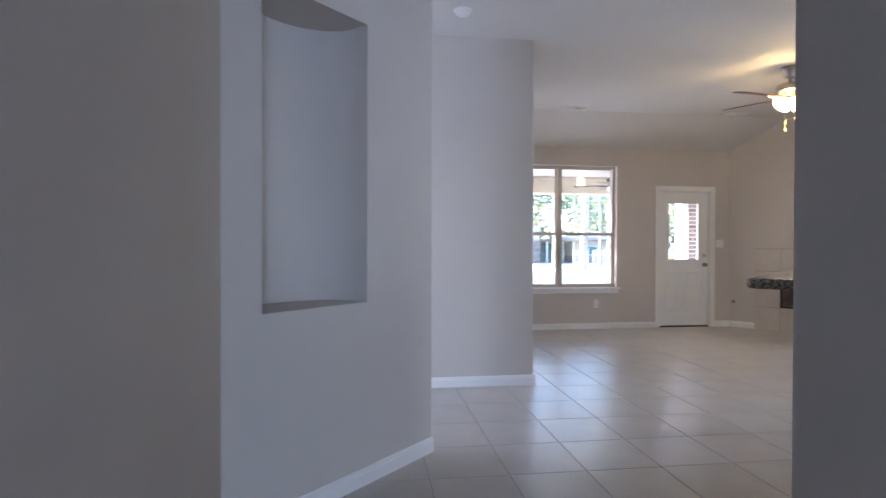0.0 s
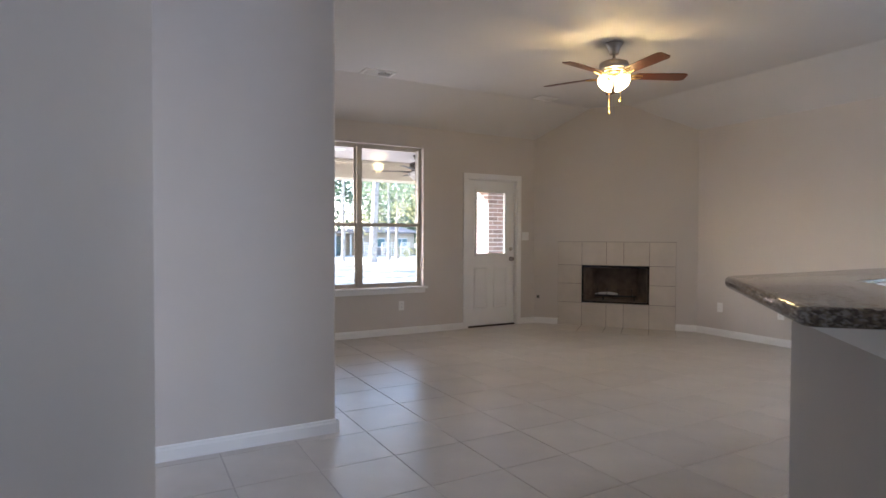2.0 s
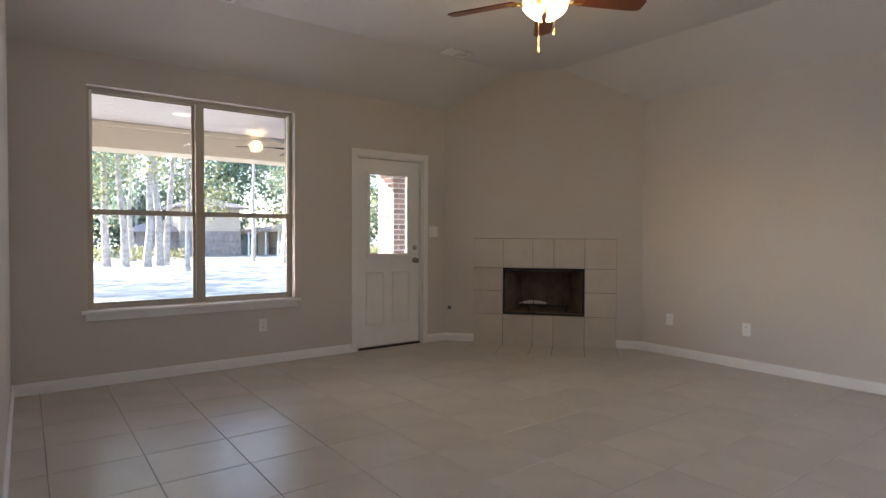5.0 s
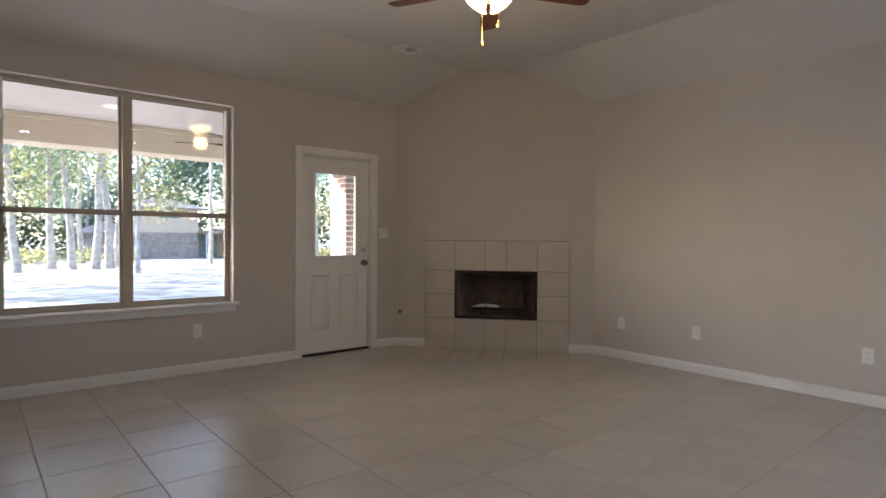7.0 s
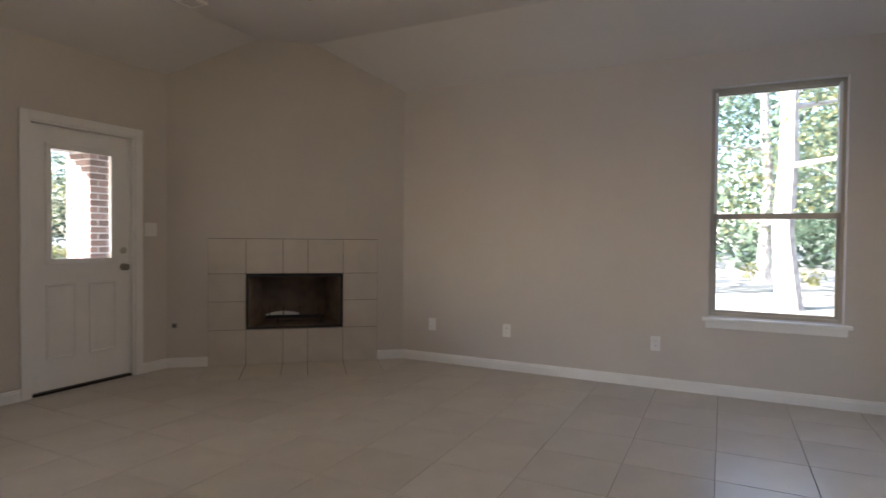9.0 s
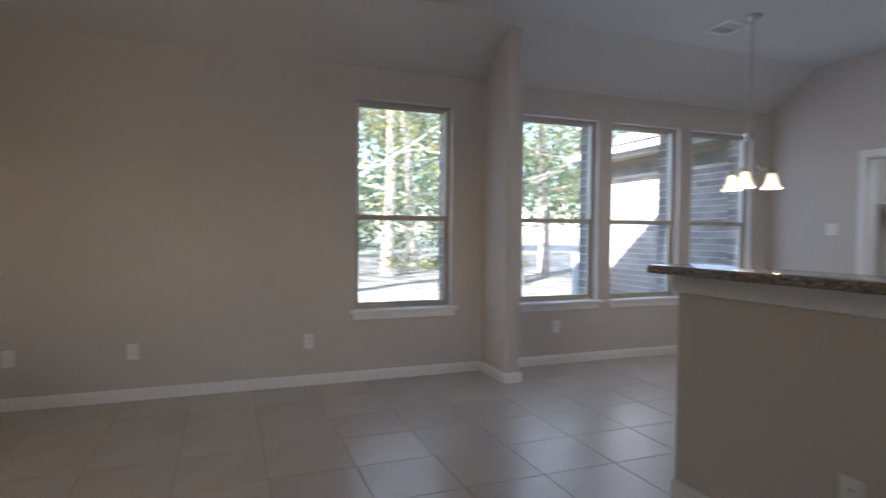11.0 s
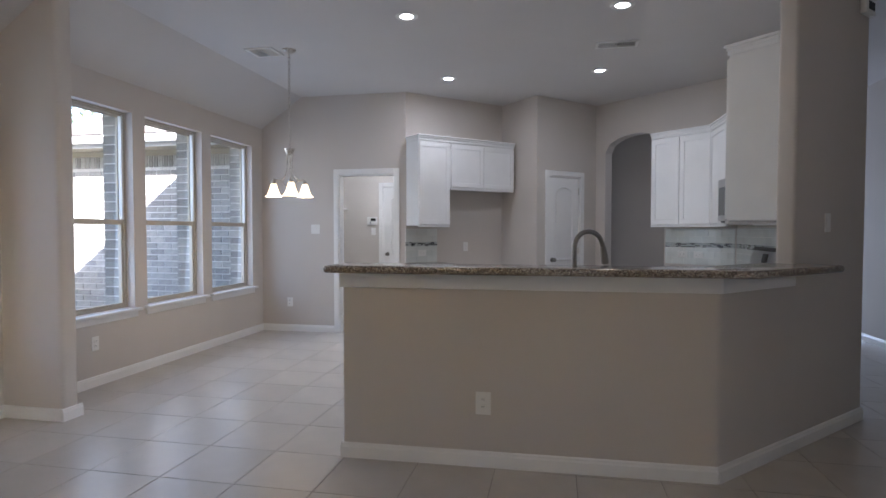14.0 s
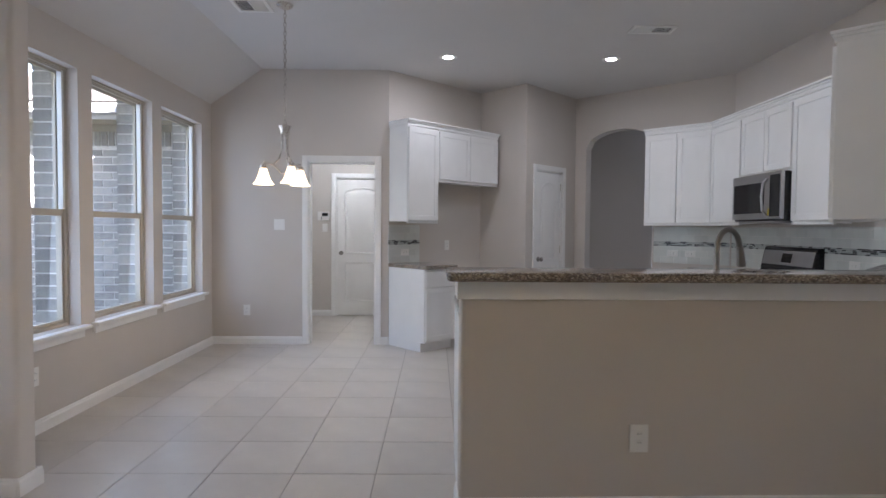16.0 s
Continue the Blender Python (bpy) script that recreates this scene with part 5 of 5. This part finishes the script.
for xx in (3.3, 5.0, 6.3):
    part("porch_post", box(xx - 0.06, xx + 0.06, -1.0, -0.88, 0, 2.45), PATIOC, h1)
neighbour((26.8, 60, -1.0), 0, 6.5, 6, 2.7, 0.9, 1.1, ((-1.4, 1.0, 1.9, 1.0), (1.6, 1.0, 1.4, 1.0)), "low tan brick house with a hip roof")
neighbour((47.0, 58, -0.95), -30, 9, 7, 2.8, 1.2, 1.4, ((0.0, 1.0, 1.8, 1.1),), "low brick house among the trees")


def lattice(x, y, w):
    f = thing("lattice_panel", pose(x, y, ground_z(x, y)), "white lattice garden panel standing on the lawn", "garden panel", "lattice panels")
    fb = B()
    for a in ((0, w, 0, 0.06), (0, w, 1.34, 1.40), (0, 0.06, 0.06, 1.34), (w - 0.06, w, 0.06, 1.34)):
        add_box(fb, a[0], a[1], 0, 0.05, a[2], a[3])
    part("frame", fb, PATIOC, f)
    for k in range(1, 6):
        part("slat", box(w * k / 6 - 0.02, w * k / 6 + 0.02, 0.012, 0.03, 0.06, 1.34), PATIOC, f)
        part("slat", box(0.06, w - 0.06, 0.031, 0.045, 1.34 * k / 6 - 0.02, 1.34 * k / 6 + 0.02), PATIOC, f)


lattice(20.6, 52.0, 1.5)
lattice(22.6, 52.0, 1.5)
lattice(24.6, 52.0, 1.0)


def leaf_mass(bm, rnd, centre, radius, count, size, squash=0.8):
    for _ in range(count):
        while True:
            p = Vector((rnd.uniform(-1, 1), rnd.uniform(-1, 1), rnd.uniform(-1, 1)))
            if p.length < 1 and p.length > 0.25 * rnd.random():
                break
        c = Vector(centre) + Vector((p.x * radius, p.y * radius, p.z * radius * squash))
        u = Vector((rnd.gauss(0, 1), rnd.gauss(0, 1), rnd.gauss(0, 1))).normalized()
        w = u.cross(Vector((rnd.gauss(0, 1), rnd.gauss(0, 1), rnd.gauss(0, 1)))).normalized()
        s = size * rnd.uniform(0.5, 1.2)
        vs = [bm.verts.new(c + u * s), bm.verts.new(c + w * s * 0.5), bm.verts.new(c - u * s), bm.verts.new(c - w * s * 0.5)]
        bm.faces.new(vs)


def tree(place, height, girth, seed, leaves, crown_from, spread, size, leaf_material, label):
    rnd = random.Random(seed)
    t = thing("tree", pose(*place, 0, 0, rnd.uniform(0, 360)), label, "tree", "trees on the lawn")
    lean = Vector((rnd.uniform(-0.06, 0.06), rnd.uniform(-0.06, 0.06), 0))
    pts = [Vector((0, 0, -0.2)), Vector((0, 0, 0.25))]
    rad = [girth * 1.5, girth * 1.08]
    for i in range(1, 9):
        z = height * i / 8
        pts.append(Vector((lean.x * z + rnd.gauss(0, 0.05), lean.y * z + rnd.gauss(0, 0.05), z)))
        rad.append(girth * (1 - 0.85 * i / 8))
    tb = tube(pts, rad, 9)
    cb = B()
    nl = 9
    for k in range(nl):
        z = height * (crown_from + (1 - crown_from) * k / nl)
        base = Vector((lean.x * z, lean.y * z, z))
        a = k * 2.4 + rnd.random()
        L = spread * (1 - 0.55 * k / nl) * rnd.uniform(0.7, 1.2)
        tip = base + Vector((math.cos(a) * L, math.sin(a) * L, L * rnd.uniform(0.15, 0.5)))
        mid = base.lerp(tip, 0.5) + Vector((0, 0, -0.1 * L))
        add_tube(tb, [base, mid, tip], [girth * 0.3, girth * 0.18, girth * 0.05], 6)
        for q, f in ((mid, 0.35), (tip, 0.55), (base.lerp(tip, 0.8), 0.4)):
            leaf_mass(cb, rnd, q + Vector((rnd.gauss(0, 0.3), rnd.gauss(0, 0.3), rnd.gauss(0, 0.2))), L * f + 0.35, leaves // (nl * 3), size)
    part("trunk", tb, BARK, t, "", True)
    part("crown", cb, leaf_material, t, "loose leafy crown with gaps")
    return t


rt = random.Random(11)
TL = "tall slender tree with grey bark and loose green crown"
# Trees at x 1 and below are unseen, added to shade the lawn.
LAWN_TREES = ((8.0, 34.5, 17, 0.26, 0.42), (8.5, 35.6, 17, 0.22, 0.45), (7.2, 33.0, 16, 0.24, 0.42), (7.6, 26.5, 11, 0.13, 0.26), (15.2, 36.0, 18, 0.36, 0.5), (14.9, 41.0, 16, 0.20, 0.62), (4.2, 31.5, 14, 0.22, 0.22), (6.3, 33.2, 15, 0.22, 0.3),
              (5.7, 35.0, 15, 0.24, 0.28), (21.5, 46.0, 12, 0.2, 0.2), (12.0, 70.0, 15, 0.25, 0.15), (21.0, 38.0, 13, 0.22, 0.25), (25.0, 33.0, 14, 0.25, 0.2), (2.2, 40.0, 14, 0.25, 0.18), (8.6, 48.0, 15, 0.25, 0.2), (29.0, 40.0, 13, 0.25, 0.2),
              (1.0, 27.0, 13, 0.22, 0.35), (-2.5, 30.0, 14, 0.25, 0.35), (-4.5, 27.0, 13, 0.22, 0.4), (-3.0, 36.0, 15, 0.25, 0.3), (-8.0, 33.0, 15, 0.25, 0.35), (-7.0, 39.0, 16, 0.25, 0.3), (-11.0, 37.0, 15, 0.25, 0.3), (-1.0, 23.0, 11, 0.2, 0.45), (20.2, 31.0, 12, 0.18, 0.16), (23.8, 36.0, 13, 0.2, 0.14), (19.0, 42.0, 12, 0.16, 0.3), (27.0, 37.0, 13, 0.2, 0.12), (22.5, 28.0, 12, 0.16, 0.2))
for i, (x, y, h, g, cf) in enumerate(LAWN_TREES):
    tree((x, y, ground_z(x, y)), h, g * 0.75, 100 + i, 6000, cf, 2.0 if h < 12 else 3.2, 0.085, LEAF if i % 3 else LEAFY, TL)
for i, (x, y, h, g) in enumerate(((16.0, 2.2, 12, 0.22), (18.0, 4.8, 13, 0.20), (21.0, -0.5, 12, 0.22), (17.2, -3.2, 12, 0.20), (22.0, 6.0, 13, 0.24), (24.0, 2.2, 13, 0.2), (19.5, -5.5, 12, 0.2), (16.8, 8.5, 12, 0.2), (26.0, -3.0, 13, 0.25), (20.5, 10.0, 13, 0.25), (15.6, -4.4, 10, 0.16), (18.5, -7.4, 12, 0.2), (22.0, -9.5, 13, 0.2), (16.0, -0.8, 10, 0.16))):
    tree((x, y, GZ), h, g, 200 + i, 7500, 0.14, 3.2, 0.058, LEAF if i % 2 else LEAFY, "leafy woodland tree beside the house")
wb = B()
rw = random.Random(3)
for lo_, hi_, n_ in ((38, 112, 430), (-40, 38, 170)):
    for k in range(n_):
        a = math.radians(rw.uniform(lo_, hi_))
        d = rw.uniform(66, 84) if lo_ > 0 else rw.uniform(40, 60)
        leaf_mass(wb, rw, (4 + d * math.cos(a), 6 + d * math.sin(a), rw.uniform(-0.5, 15)), rw.uniform(2.2, 4.2), 330, 0.30, 1.1)
for k in range(34):
    a = math.radians(rw.uniform(-32, 32))
    d = rw.uniform(24, 32)
    leaf_mass(wb, rw, (8 + d * math.cos(a), 2 + d * math.sin(a), rw.uniform(0.3, 6)), rw.uniform(1.4, 2.6), 150, 0.30, 1.0)
tagged(solo("woods", wb, LEAF, "mixed green woods behind the gardens", "woods"), kind="stuff")
sb2 = B()
for k in range(26):
    a = math.radians(rw.uniform(-30, 35))
    d = rw.uniform(10, 15)
    leaf_mass(sb2, rw, (8 + d * math.cos(a), 2 + d * math.sin(a), 0.35), rw.uniform(0.25, 0.45), 80, 0.07, 0.8)
for k in range(60):
    x, y = rw.uniform(2, 34), rw.uniform(44, 57)
    if not 13 < x < 24:
        leaf_mass(sb2, rw, (x, y, ground_z(x, y) + 0.5), rw.uniform(0.5, 1.1), 130, 0.12, 0.9)
tagged(solo("undergrowth", sb2, LEAFY, "low green undergrowth at the wood's edge", "bushes"), kind="stuff")

# ---- floor tiles: 18 inch ceramic ----
TSX, TSY, JT = 0.434, 0.449, 0.004
TX0, TY0 = -0.083, 0.248
tile_sizes = {}


def tile_mesh(w, h):
    bm = B()
    c = 0.0016
    lo = [bm.verts.new(p) for p in ((0, 0, -0.006), (w, 0, -0.006), (w, h, -0.006), (0, h, -0.006))]
    md = [bm.verts.new(p) for p in ((0, 0, -c), (w, 0, -c), (w, h, -c), (0, h, -c))]
    hi = [bm.verts.new(p) for p in ((c, c, 0), (w - c, c, 0), (w - c, h - c, 0), (c, h - c, 0))]
    for a, b in ((lo, md), (md, hi)):
        for i in range(4):
            bm.faces.new((a[i], a[(i + 1) % 4], b[(i + 1) % 4], b[i]))
    bm.faces.new(hi)
    return mesh_of("tile", bm, TILE)


floor_ob = bpy.data.objects["floor"]
rest = B()
for i in range(-4, 19):
    for j in range(-14, 18):
        x0, x1 = TX0 + i * TSX + JT / 2, TX0 + (i + 1) * TSX - JT / 2
        y0, y1 = TY0 + j * TSY + JT / 2, TY0 + (j + 1) * TSY - JT / 2
        x0, x1, y0, y1 = max(x0, -1.4), min(x1, XR + 0.02), max(y0, -6.0), min(y1, YB + 0.02)
        if x1 - x0 < 0.03 or y1 - y0 < 0.03:
            continue
        cx, cy = (x0 + x1) / 2, (y0 + y1) / 2
        near = (cx > 2.2 and cy > 2.3) or (0.2 < cx <= 2.4 and 0.9 < cy < 5.2) or (cx > 5.0 and -1.4 < cy <= 2.4) or (5.7 < cx < 7 and cy > -3.4 and cy < 0)
        key = (round(x1 - x0, 3), round(y1 - y0, 3))
        if near:
            if key not in tile_sizes:
                tile_sizes[key] = tile_mesh(*key)
            o = new("tile", tile_sizes[key])
            o.parent = floor_ob
            o.location = (x0, y0, 0)
        else:
            add_box(rest, x0, x1, y0, y1, -0.006, 0)
tagged(part("tiles", rest, TILE, floor_ob), kind="stuff")
